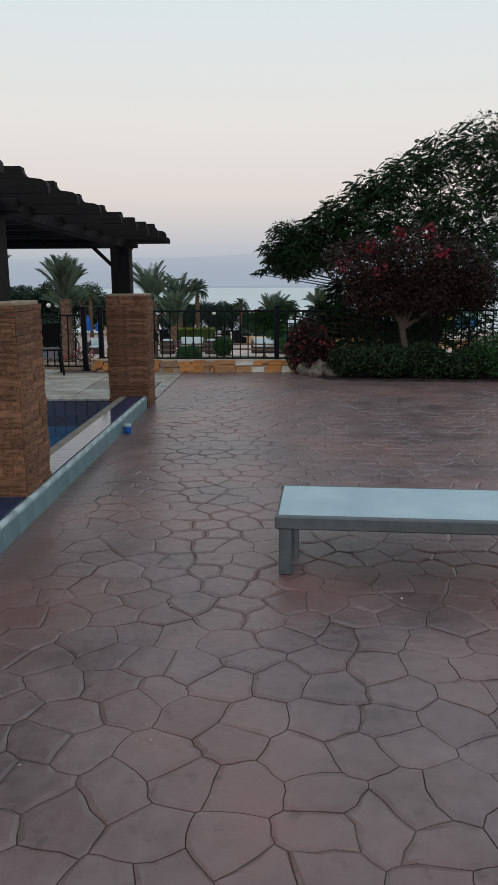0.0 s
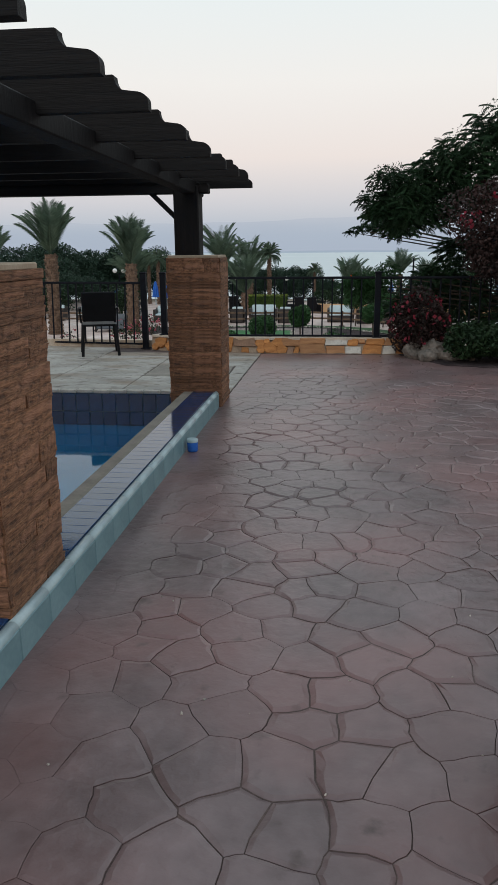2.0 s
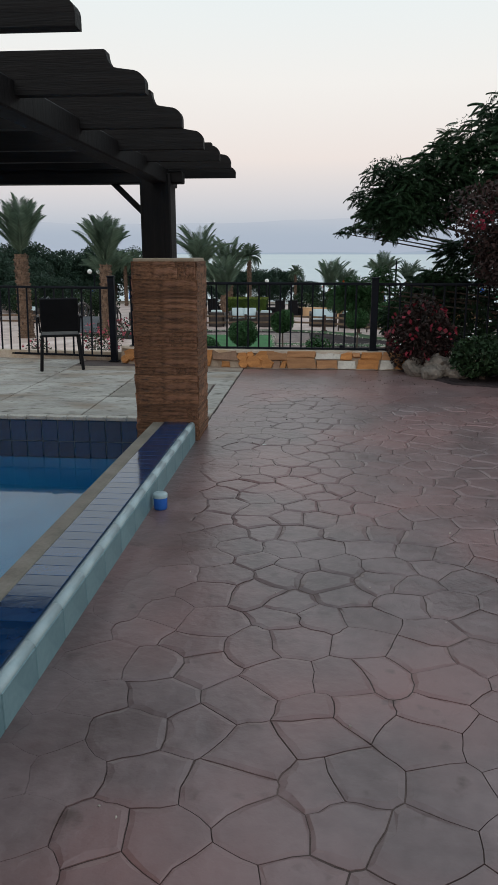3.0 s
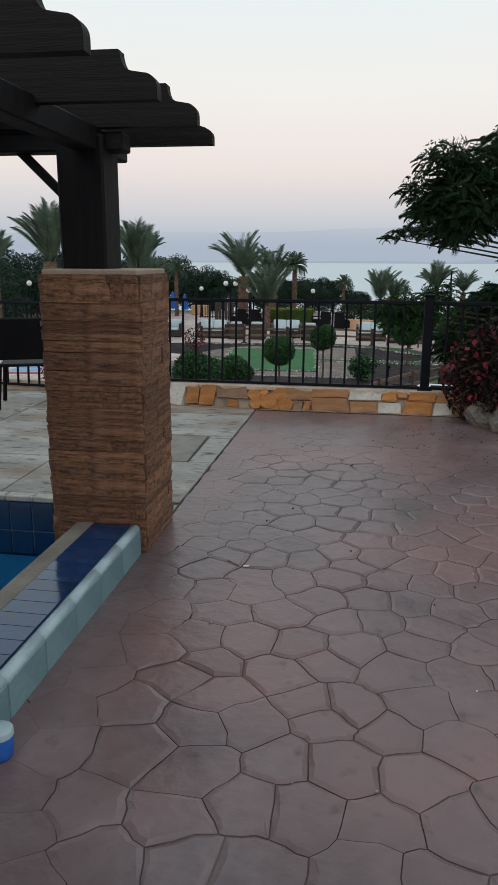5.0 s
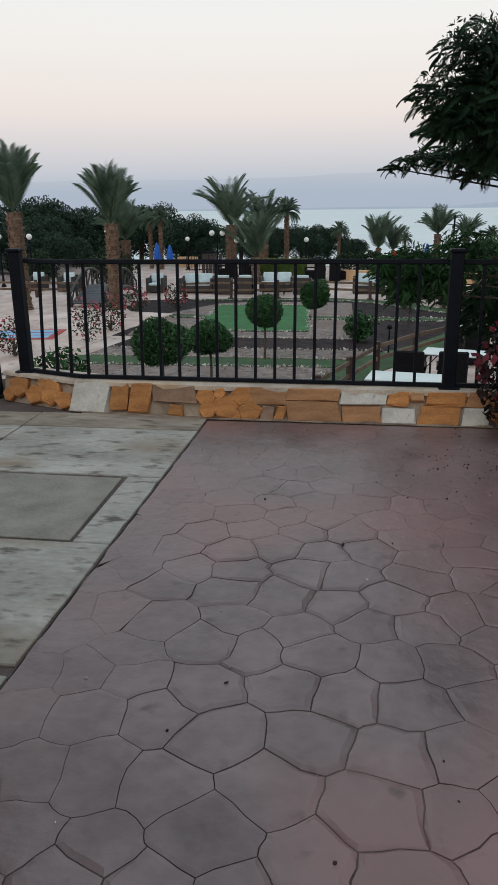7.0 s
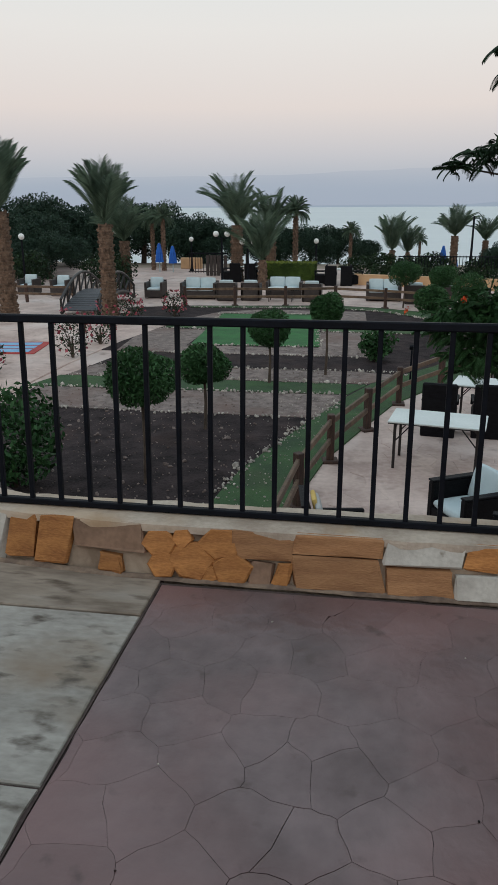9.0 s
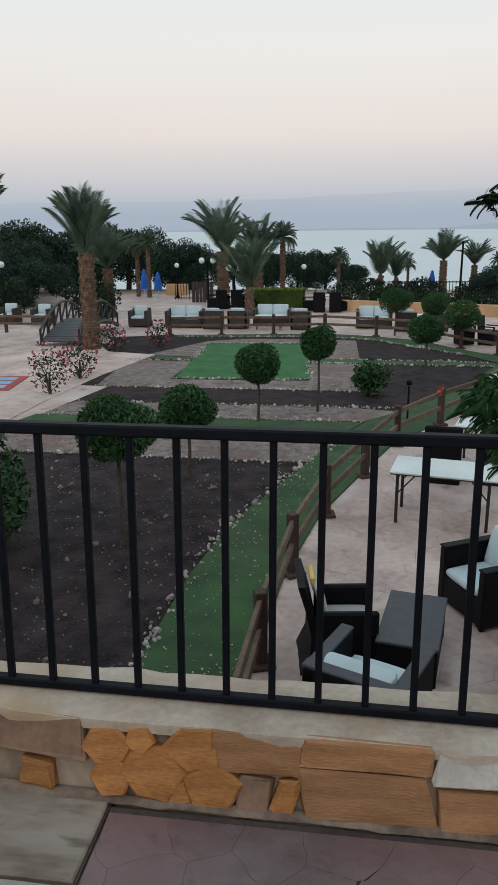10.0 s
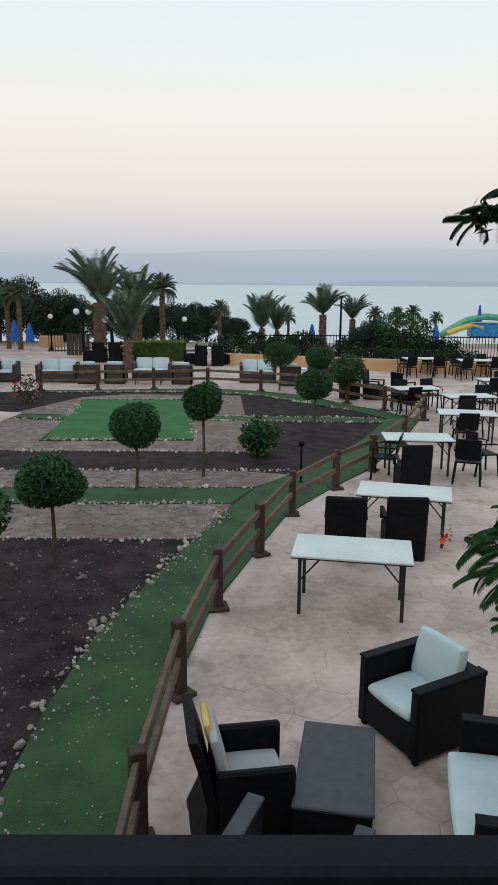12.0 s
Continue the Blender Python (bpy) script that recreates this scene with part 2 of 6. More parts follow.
M_RED = mat("red_paint", (0.3, 0.03, 0.03), (0.42, 0.06, 0.05), 5, 0.8, 0.1)
M_LBLUE = mat("light_blue_paint", (0.15, 0.35, 0.55), (0.25, 0.45, 0.65), 5, 0.8, 0.1)
M_PATHT = mat("pale_path_paving", (0.24, 0.19, 0.165), (0.36, 0.295, 0.26), 1.5, 0.85, 0.2, fine=20, vary=0.06)
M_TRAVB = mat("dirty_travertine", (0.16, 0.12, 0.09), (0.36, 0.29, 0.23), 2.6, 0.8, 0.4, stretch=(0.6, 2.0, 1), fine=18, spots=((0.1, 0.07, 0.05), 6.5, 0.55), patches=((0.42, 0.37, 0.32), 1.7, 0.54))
M_BOULDER = mat("grey_boulder", (0.07, 0.06, 0.052), (0.24, 0.2, 0.17), 6, 0.9, 0.9, fine=30, dist=0.03)
M_WHITEP = mat("white_paper", (0.6, 0.6, 0.58), (0.75, 0.75, 0.73), 9, 0.8, 0.1)

M_WATER = bpy.data.materials.new("pool_water")
M_WATER.use_nodes = True
_b = M_WATER.node_tree.nodes["Principled BSDF"]
_b.inputs["Base Color"].default_value = (0.55, 0.85, 0.95, 1)
_b.inputs["Transmission Weight"].default_value = 1.0
_b.inputs["IOR"].default_value = 1.33
_b.inputs["Roughness"].default_value = 0.03
_n = M_WATER.node_tree.nodes.new("ShaderNodeTexNoise")
_n.inputs["Scale"].default_value = 1.4
_u = M_WATER.node_tree.nodes.new("ShaderNodeBump")
_u.inputs["Strength"].default_value, _u.inputs["Distance"].default_value = 0.12, 0.05
M_WATER.node_tree.links.new(_n.outputs[0], _u.inputs["Height"])
M_WATER.node_tree.links.new(_u.outputs[0], _b.inputs["Normal"])

# pale base colour carries the sky brightness that the waves would reflect
M_SEA = mat("calm_sea_sky_tint", (0.46, 0.51, 0.53), (0.56, 0.6, 0.61), 0.004, 0.5, 0.2, fine=0.15, spec=0.5, dist=0.4)

# air haze painted in: hills glow an even blue grey and fade upwards
M_HILL = bpy.data.materials.new("hills_painted_haze")
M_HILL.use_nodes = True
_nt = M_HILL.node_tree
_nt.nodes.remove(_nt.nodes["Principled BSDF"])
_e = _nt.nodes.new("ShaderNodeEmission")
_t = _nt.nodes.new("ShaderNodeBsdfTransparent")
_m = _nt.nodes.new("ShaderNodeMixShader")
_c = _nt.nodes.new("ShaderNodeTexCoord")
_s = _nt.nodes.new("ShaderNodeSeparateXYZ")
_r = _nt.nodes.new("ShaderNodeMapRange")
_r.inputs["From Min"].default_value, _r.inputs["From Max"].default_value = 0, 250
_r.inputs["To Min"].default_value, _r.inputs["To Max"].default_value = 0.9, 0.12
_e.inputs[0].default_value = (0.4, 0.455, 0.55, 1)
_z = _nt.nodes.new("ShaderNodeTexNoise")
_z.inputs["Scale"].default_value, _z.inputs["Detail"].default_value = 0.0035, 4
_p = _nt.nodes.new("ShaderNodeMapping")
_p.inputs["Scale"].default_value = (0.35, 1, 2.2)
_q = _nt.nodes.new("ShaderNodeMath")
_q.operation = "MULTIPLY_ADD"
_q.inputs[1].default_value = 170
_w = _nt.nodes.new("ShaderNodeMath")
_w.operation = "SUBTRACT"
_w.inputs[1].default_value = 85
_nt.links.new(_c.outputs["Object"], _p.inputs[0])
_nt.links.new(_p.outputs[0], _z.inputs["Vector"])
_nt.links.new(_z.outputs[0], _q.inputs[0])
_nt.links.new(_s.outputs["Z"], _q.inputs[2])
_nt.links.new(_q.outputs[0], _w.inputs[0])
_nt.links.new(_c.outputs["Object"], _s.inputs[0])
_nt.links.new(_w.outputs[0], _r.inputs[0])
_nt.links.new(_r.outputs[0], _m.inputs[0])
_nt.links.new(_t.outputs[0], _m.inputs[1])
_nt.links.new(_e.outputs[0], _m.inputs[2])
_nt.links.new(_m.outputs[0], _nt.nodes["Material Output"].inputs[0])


# ---- mesh helpers ----
class Geo:
    """Gathers the corners and faces of one mesh."""

    def __init__(self):
        self.v, self.f, self.round = [], [], False

    def add(self, vs, fs, m=None):
        o = len(self.v)
        self.v += [tuple(m @ Vector(p)) for p in vs] if m is not None else [tuple(p) for p in vs]
        self.f += [tuple(i + o for i in q) for q in fs]
        return self

    def box(self, c, s, b=0.0, m=None):
        """A box with centre c and size s whose edges are cut back by b."""
        hx, hy, hz = s[0] / 2, s[1] / 2, s[2] / 2
        b = min(b, hx * 0.9, hy * 0.9, hz * 0.9)
        if b <= 0:
            vs = [(c[0] + i * hx, c[1] + j * hy, c[2] + k * hz) for i in (-1, 1) for j in (-1, 1) for k in (-1, 1)]
            return self.add(vs, [(0, 1, 3, 2), (4, 6, 7, 5), (0, 4, 5, 1), (2, 3, 7, 6), (0, 2, 6, 4), (1, 5, 7, 3)], m)
        vs, idx = [], {}
        for i in (-1, 1):
            for j in (-1, 1):
                for k in (-1, 1):
                    for a in range(3):
                        h = [hx - b, hy - b, hz - b]
                        h[a] += b
                        idx[i, j, k, a] = len(vs)
                        vs.append((c[0] + i * h[0], c[1] + j * h[1], c[2] + k * h[2]))
        fs = []
        for sgn in (-1, 1):
            for a in range(3):
                q = []
                for p, r in ((-1, -1), (1, -1), (1, 1), (-1, 1)):
                    k = [0, 0, 0]
                    k[a], k[(a + 1) % 3], k[(a + 2) % 3] = sgn, p, r
                    q.append(idx[k[0], k[1], k[2], a])
                fs.append(tuple(q if sgn > 0 else q[::-1]))
        for a in range(3):
            a1, a2 = (a + 1) % 3, (a + 2) % 3
            for p in (-1, 1):
                for r in (-1, 1):
                    def key(sg, ax):
                        k = [0, 0, 0]
                        k[a], k[a1], k[a2] = sg, p, r
                        return idx[k[0], k[1], k[2], ax]
                    q = [key(-1, a1), key(1, a1), key(1, a2), key(-1, a2)]
                    fs.append(tuple(q if p * r < 0 else q[::-1]))
        for i in (-1, 1):
            for j in (-1, 1):
                for k in (-1, 1):
                    q = [idx[i, j, k, 0], idx[i, j, k, 1], idx[i, j, k, 2]]
                    fs.append(tuple(q if i * j * k > 0 else q[::-1]))
        return self.add(vs, fs, m)

    def bar(self, a, b, w, h=None, bev=0.0):
        """A square bar from a to b."""
        a, b = Vector(a), Vector(b)
        d = b - a
        q = d.to_track_quat("Z", "Y") if abs(d.normalized().z) < 0.999 else Euler((0, 0, 0)).to_quaternion()
        m = Matrix.Translation((a + b) / 2) @ q.to_matrix().to_4x4()
        return self.box((0, 0, 0), (w, h or w, d.length), bev, m)

    def tube(self, pts, rad, n=8, cap=True):
        pts = [Vector(p) for p in pts]
        rs = rad if isinstance(rad, (list, tuple)) else [rad] * len(pts)
        o = len(self.v)
        for i, p in enumerate(pts):
            d = (pts[min(i + 1, len(pts) - 1)] - pts[max(i - 1, 0)]).normalized()
            u = d.cross(Vector((0, 0, 1)) if abs(d.z) < 0.95 else Vector((1, 0, 0))).normalized()
            w = d.cross(u)
            for k in range(n):
                t = 2 * math.pi * k / n
                self.v.append(tuple(p + rs[i] * (math.cos(t) * u + math.sin(t) * w)))
        for i in range(len(pts) - 1):
            for k in range(n):
                a, b = o + i * n + k, o + i * n + (k + 1) % n
                self.f.append((a, a + n, b + n, b))
        if cap:
            self.f.append(tuple(o + k for k in range(n)))
            self.f.append(tuple(o + (len(pts) - 1) * n + k for k in reversed(range(n))))
        return self

    def lathe(self, prof, n=16, c=(0, 0, 0)):
        """A turned shape from (radius, height) pairs."""
        o = len(self.v)
        for r, z in prof:
            for k in range(n):
                t = 2 * math.pi * k / n
                self.v.append((c[0] + r * math.cos(t), c[1] + r * math.sin(t), c[2] + z))
        for i in range(len(prof) - 1):
            for k in range(n):
                a, b = o + i * n + k, o + i * n + (k + 1) % n
                self.f.append((a, b, b + n, a + n))
        return self

    def prism(self, poly, z0, z1, inset=0.0, drop=0.0):
        """A slab on a flat outline, its top edge cut back."""
        n = len(poly)
        ar = sum(poly[i][0] * poly[(i + 1) % n][1] - poly[(i + 1) % n][0] * poly[i][1] for i in range(n))
        if ar < 0:
            poly = poly[::-1]
        cx, cy = sum(p[0] for p in poly) / n, sum(p[1] for p in poly) / n
        o = len(self.v)
        self.v += [(p[0], p[1], z0) for p in poly]
        if inset:
            self.v += [(p[0], p[1], z1 - drop) for p in poly]
            for p in poly:
                l = math.hypot(p[0] - cx, p[1] - cy) or 1
                k = max(0.2, 1 - inset / l)
                self.v.append((cx + (p[0] - cx) * k, cy + (p[1] - cy) * k, z1))
            layers = 2
        else:
            self.v += [(p[0], p[1], z1) for p in poly]
            layers = 1
        for r in range(layers):
            for i in range(n):
                a, b = o + r * n + i, o + r * n + (i + 1) % n
                self.f.append((a, b, b + n, a + n))
        self.f.append(tuple(o + layers * n + i for i in range(n)))
        return self

    def quads(self, arr):
        """Loose four-cornered leaves from an array (n, 4, 3)."""
        o = len(self.v)
        self.v += [tuple(p) for p in arr.reshape(-1, 3).tolist()]
        self.f += [(o + 4 * i, o + 4 * i + 1, o + 4 * i + 2, o + 4 * i + 3) for i in range(len(arr))]
        return self

    def mesh(self, name, material, smooth=False):
        me = bpy.data.meshes.new(name)
        me.from_pydata(self.v, [], self.f)
        me.materials.append(material)
        if smooth or self.round:
            me.polygons.foreach_set("use_smooth", [True] * len(me.polygons))
        me.update()
        return me


def part(name, geo, material, parent=None, label="", m=None, smooth=False, kind=""):
    ob = new(name, geo.mesh(name, material, smooth) if isinstance(geo, Geo) else geo)
    if parent is not None:
        ob.parent = parent
    if m is not None:
        ob.matrix_basis = m
    return tagged(ob, label, kind=kind)


def thing(name, label, category, group="", m=None):
    ob = new(name)
    ob.empty_display_size = 0.1
    if m is not None:
        ob.matrix_basis = m
    return tagged(ob, label, category, group)


def structure(name, geo, material, label, smooth=False):
    ob = new(name, geo.mesh(name, material, smooth))
    return tagged(ob, label, name.split("_")[0], kind="structure")


rng = np.random.default_rng(7)
R = random.Random(5)


# ---- large structure ----
def voronoi(x0, x1, y0, y1, size, jitter, keep=None):
    """Irregular stones from a jittered hexagonal grid, each cut by its neighbours."""
    dy = size * 0.87
    seeds = {}
    for j in range(-2, int((y1 - y0) / dy) + 3):
        for i in range(-2, int((x1 - x0) / size) + 3):
            seeds[i, j] = (x0 + (i + 0.5 * (j % 2)) * size + R.uniform(-jitter, jitter) * size, y0 + j * dy + R.uniform(-jitter, jitter) * size)
    out = []
    for (i, j), (cx, cy) in seeds.items():
        if not (x0 - size < cx < x1 + size and y0 - size < cy < y1 + size):
            continue
        poly = [(max(x0, cx - size * 1.5), max(y0, cy - size * 1.5)), (min(x1, cx + size * 1.5), max(y0, cy - size * 1.5)),
                (min(x1, cx + size * 1.5), min(y1, cy + size * 1.5)), (max(x0, cx - size * 1.5), min(y1, cy + size * 1.5))]
        for di in (-2, -1, 0, 1, 2):
            for dj in (-2, -1, 0, 1, 2):
                o = seeds.get((i + di, j + dj))
                if o is None or (di == 0 and dj == 0):
                    continue
                nx, ny = o[0] - cx, o[1] - cy
                d = (nx * (o[0] + cx) + ny * (o[1] + cy)) / 2
                res = []
                for k in range(len(poly)):
                    p, q = poly[k], poly[(k + 1) % len(poly)]
                    a, b = nx * p[0] + ny * p[1] - d, nx * q[0] + ny * q[1] - d
                    if a <= 0:
                        res.append(p)
                    if a * b < 0:
                        t = a / (a - b)
                        res.append((p[0] + t * (q[0] - p[0]), p[1] + t * (q[1] - p[1])))
                poly = res
                if len(poly) < 3:
                    break
            if len(poly) < 3:
                break
        if len(poly) >= 3:
            area = abs(sum(poly[k][0] * poly[(k + 1) % len(poly)][1] - poly[(k + 1) % len(poly)][0] * poly[k][1] for k in range(len(poly)))) / 2
            if area > 0.008:
                out.append(((cx, cy), poly))
    return out


def shrink(poly, g):
    """The outline moved inwards by g on every side."""
    n = len(poly)
    ar = sum(poly[i][0] * poly[(i + 1) % n][1] - poly[(i + 1) % n][0] * poly[i][1] for i in range(n))
    if ar < 0:
        poly = poly[::-1]
    out = []
    for i in range(n):
        p0, p1, p2 = Vector(poly[i - 1]), Vector(poly[i]), Vector(poly[(i + 1) % n])
        d1, d2 = (p1 - p0), (p2 - p1)
        if d1.length < 1e-4 or d2.length < 1e-4:
            continue
        n1, n2 = Vector((-d1.y, d1.x)).normalized(), Vector((-d2.y, d2.x)).normalized()
        b = (n1 + n2)
        if b.length < 0.2:
            continue
        b = b.normalized()
        out.append(tuple(p1 + b * min(g / max(0.35, b.dot(n1)), 4 * g)))
    return out


def joint_x(y):
    """Where the pale deck meets the stamped paving."""
    return -1.345 + 0.058 * max(0.0, min(1.0, (y - 10.0) / 3.4))


# upper terrace: the bed under the stamped paving, the pale deck by the pool
path_bed = structure("pavement_path", Geo().prism([(-1.47, -8), (9, -8), (9, 13.43), (-1.28, 13.43), (-1.335, 9.9), (-1.47, 9.9)], -0.5, -0.0085), M_JOINT, "dark joints under the mauve stamped concrete terrace")
deck = structure("pavement_deck", Geo().prism([(-14, 10.25), (-1.34, 10.25), (-1.284, 13.47), (-3.1, 14.9), (-14, 14.9)], -0.5, -0.012), M_JOINT, "bed below the pale travertine pool deck")

# lower terrace and land down to the shore
land = Geo()
NX, YS = 12, (13.6, 30, 60, 75, 95, 130, 200)
ZS = (G - 0.02, G - 0.02, G - 0.02, -3.2, -6.0, -10.5, SEA - 1)
for y, z in zip(YS, ZS):
    for i in range(NX + 1):
        land.v.append((-300 + 600 * i / NX, y, z + (R.uniform(-0.5, 0.5) if y > 70 else 0)))
for j in range(len(YS) - 1):
    for i in range(NX):
        a = j * (NX + 1) + i
        land.f.append((a, a + 1, a + NX + 2, a + NX + 1))
structure("ground", land, M_EARTH, "sandy earth sloping down to the shore", True)
structure("water_sea", Geo().add([(-4800, 120, SEA), (4800, 120, SEA), (4800, 4700, SEA), (-4800, 4700, SEA)], [(0, 1, 2, 3)]), M_SEA, "calm sea reaching to the far hills, reflected sky painted in as pale grey")
hills = Geo()
n = 160
for i in range(n + 1):
    x = -4800 + 9600 * i / n
    top = 205 + x * 0.02 + 45 * noise.noise(Vector((x / 1300, 3.1, 0))) + 10 * noise.noise(Vector((x / 250, 7.7, 0)))
    for k in range(7):
        hills.v.append((x, 4500 + 20 * k, SEA + max(60, top) * k / 6))
for i in range(n):
    for k in range(6):
        a = i * 7 + k
        hills.f.append((a, a + 7, a + 8, a + 1))
structure("backdrop_hills", hills, M_HILL, "hills across the sea, their blue haze painted as a glow", True)
# the shore emits its grey blue, standing in for haze over the water
M_SHORE = bpy.data.materials.new("far_shore_painted_haze")
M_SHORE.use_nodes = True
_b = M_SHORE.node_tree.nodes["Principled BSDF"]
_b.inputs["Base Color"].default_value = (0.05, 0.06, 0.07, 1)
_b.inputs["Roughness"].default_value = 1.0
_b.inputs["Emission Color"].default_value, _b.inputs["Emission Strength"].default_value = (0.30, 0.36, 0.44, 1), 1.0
shore = Geo()
for i in range(n + 1):
    x = -4700 + 9400 * i / n
    top = 9 + 24 * max(0.0, min(1.0, (x - 480) / 300)) + 5 * noise.noise(Vector((x / 400, 1.3, 0)))
    shore.v += [(x, 4380, SEA - 1), (x, 4384, SEA + max(4, top))]
shore.f = [(2 * i, 2 * i + 2, 2 * i + 3, 2 * i + 1) for i in range(n)]
structure("backdrop_shore", shore, M_SHORE, "low far shore below the hills, its grey blue haze painted as a glow", True)

patio = structure("pavement_patio", Geo().prism([(-30, 14.2), (22, 14.2), (22, 56), (-30, 56)], G - 0.3, G), M_PATIO, "pinkish stained concrete patio")


def slab(name, poly, z, material, label, thick=0.06):
    return structure(name, Geo().prism(poly, G - 0.05, G + z, 0.02, 0.01), material, label)


# the upper terrace goes on round the pool and beyond the paved strip
for poly in ([(-30, -30), (-9.1, -30), (-9.1, 15), (-30, 16)], [(9, -30), (30, -30), (30, 13.86), (9, 13.86)], [(-9.1, -30), (9, -30), (9, -8), (-1.8, -8), (-1.8, -6.1), (-9.1, -6.1)]):
    structure("pavement_upper", Geo().prism(poly, G - 0.2, -0.03), M_PATHT, "plain pale paving of the upper terrace")

# garden beds inside the rail fence
FENCE = [(-1.36, 15.6), (-1.31, 17.4), (-1.17, 19.25), (-0.85, 21.08), (-0.3, 22.8), (0.3, 24.6), (1.24, 26.15), (2.17, 27.5), (3.35, 29.8), (4.68, 33.1),
         (3.9, 34.7), (2.96, 35.9), (1.89, 37.7), (0.33, 38.6), (-1.56, 39.2), (-3.46, 38.9), (-5.4, 38.65), (-7.34, 38.45)]
inner = [(x - 0.12, y) for x, y in FENCE]
slab("ground_palm_bed", [(-10.1, 35.2), (-9.6, 36.2), (-8.3, 36.0), (-7.0, 33.7), (-6.5, 30.9), (-6.7, 29.2), (-8.3, 29.3), (-8.5, 32.0), (-9.6, 34.2)], 0.02, M_SOIL, "dark soil round the palm by the bridge")
slab("ground_garden", [(-1.48, 14.3)] + inner + [(-9.5, 37.6), (-7.2, 33.6), (-6.6, 29.5), (-7.4, 25), (-7.2, 14.3)], 0.012, M_SOIL, "dark mulch and soil of the garden beds")
slab("ground_turf_strip", [(-1.42, 14.4), (-1.38, 17.4), (-1.25, 19.25), (-0.93, 21.08), (-0.38, 22.8), (0.22, 24.6), (1.15, 26.15), (2.08, 27.5), (3.26, 29.8), (4.55, 33.1),
     (3.8, 34.6), (2.9, 35.75), (1.85, 37.5), (0.3, 38.35), (-1.56, 38.95), (-7.0, 38.3), (-7.0, 37.9), (-1.6, 38.2), (0.2, 37.5), (2.9, 34.6), (3.7, 33.2), (2.5, 30.4), (1.3, 28.2), (-0.2, 26.2),
     (-0.78, 24.8), (-1.46, 22.7), (-2.13, 20.5), (-2.34, 19.0), (-2.42, 17.6), (-2.5, 14.4)], 0.028, M_TURF, "strip of green artificial turf along the rail fence")
slab("ground_turf_cross", [(-7.6, 25.1), (-0.7, 25.2), (-0.3, 26.1), (-7.3, 26.15)], 0.024, M_TURF, "strip of green artificial turf between gravel beds")
slab("ground_lawn", [(-5.45, 36.3), (-2.0, 36.4), (-1.6, 30.4), (-5.2, 30.3)], 0.036, M_LAWN, "bright green artificial lawn in the garden")
slab("ground_turf_far", [(-1.7, 32.9), (3.6, 32.7), (3.55, 33.2), (-1.7, 33.5)], 0.03, M_TURF, "narrow strip of artificial turf")
slab("ground_turf_left", [(-6.7, 33.15), (-5.3, 33.0), (-5.3, 33.5), (-6.75, 33.6)], 0.034, M_TURF, "narrow strip of artificial turf")
slab("ground_gravel_near", [(-6.9, 23.5), (-1.25, 23.4), (-0.75, 24.8), (-0.7, 25.15), (-7.4, 25.05)], 0.02, M_GRAVEL, "grey brown gravel bed")
slab("ground_gravel_mid", [(-7.2, 26.2), (-0.3, 26.2), (0.5, 27.1), (-0.6, 27.4), (-6.9, 27.4)], 0.02, M_GRAVEL, "grey brown gravel bed")
slab("ground_gravel_lawn", [(-7.0, 29.2), (-0.3, 29.1), (-0.2, 32.8), (-1.7, 32.8), (-1.6, 30.2), (-5.3, 30.1), (-5.25, 32.8), (-7.3, 33.0)], 0.022, M_GRAVEL, "pale gravel round the lawn")
slab("ground_gravel_back", [(-7.0, 33.9), (-5.4, 33.7), (-5.5, 36.5), (-2.0, 36.6), (-1.75, 33.6), (-0.3, 33.6), (-0.4, 37.4), (-4.2, 37.6), (-5.6, 36.9)], 0.022, M_GRAVEL, "pale gravel round the lawn")
slab("pavement_garden_path", [(-16, 22.5), (-7.7, 24.0), (-7.6, 27.6), (-7.3, 30.5), (-6.7, 33.9), (-8.4, 34.4), (-9.2, 35.8), (-16, 35.8)], 0.03, M_PATIO, "pale paved path leading to the small bridge")

# low stone wall with its mortar cap, and the drop behind it
WALL = [(-3.12, 13.84), (-2.35, 13.53), (-1.5, 13.45), (5.5, 13.39)]
WTOP = 0.237
LEAN = math.tan(radians(17))


def along(x):
    """The wall's face and direction at x."""
    for a, b in zip(WALL, WALL[1:]):
        if x <= b[0]:
            break
    a, b = Vector(a), Vector(b)
    return a + (b - a) * ((x - a.x) / (b.x - a.x)), (b - a).normalized()


core = Geo()
front = [(-3.12, 13.88), (-2.35, 13.57), (-1.5, 13.485), (5.5, 13.425)]
back = [(5.5, 13.775), (-2.2, 13.79), (-3.0, 14.06)]
for z in (-0.1, WTOP - 0.03):
    core.v += [(x, y + 0.005 + LEAN * z, z) for x, y in front] + [(x, y, z) for x, y in back]
core.f = [(i, (i + 1) % 7, (i + 1) % 7 + 7, i + 7) for i in range(7)] + [tuple(range(7, 14))]
wall = tagged(new("wall_low", core.mesh("wall_low", M_WALLM)), "low leaning terrace wall of ochre and pale stones with a mortar cap", "wall", kind="structure")
outl = [(-3.12, 13.90), (-2.35, 13.6)] + [(-2.3 + 0.11 * i, along(-2.3 + 0.11 * i)[0].y + 0.072 + 0.022 * noise.noise(Vector((i * 0.55, 7, 2)))) for i in range(71)] + [(5.5 - 0.11 * i, 13.8 + 0.03 * noise.noise(Vector((i * 0.7, 3, 1))) + 0.012 * noise.noise(Vector((i * 2.3, 5, 1)))) for i in range(70)] + [(-2.2, 13.83), (-3.0, 14.1)]
part("coping", Geo().prism(outl, WTOP - 0.035, WTOP, 0.014, 0.012), M_MORTAR, wall, "pale rough mortar coping")
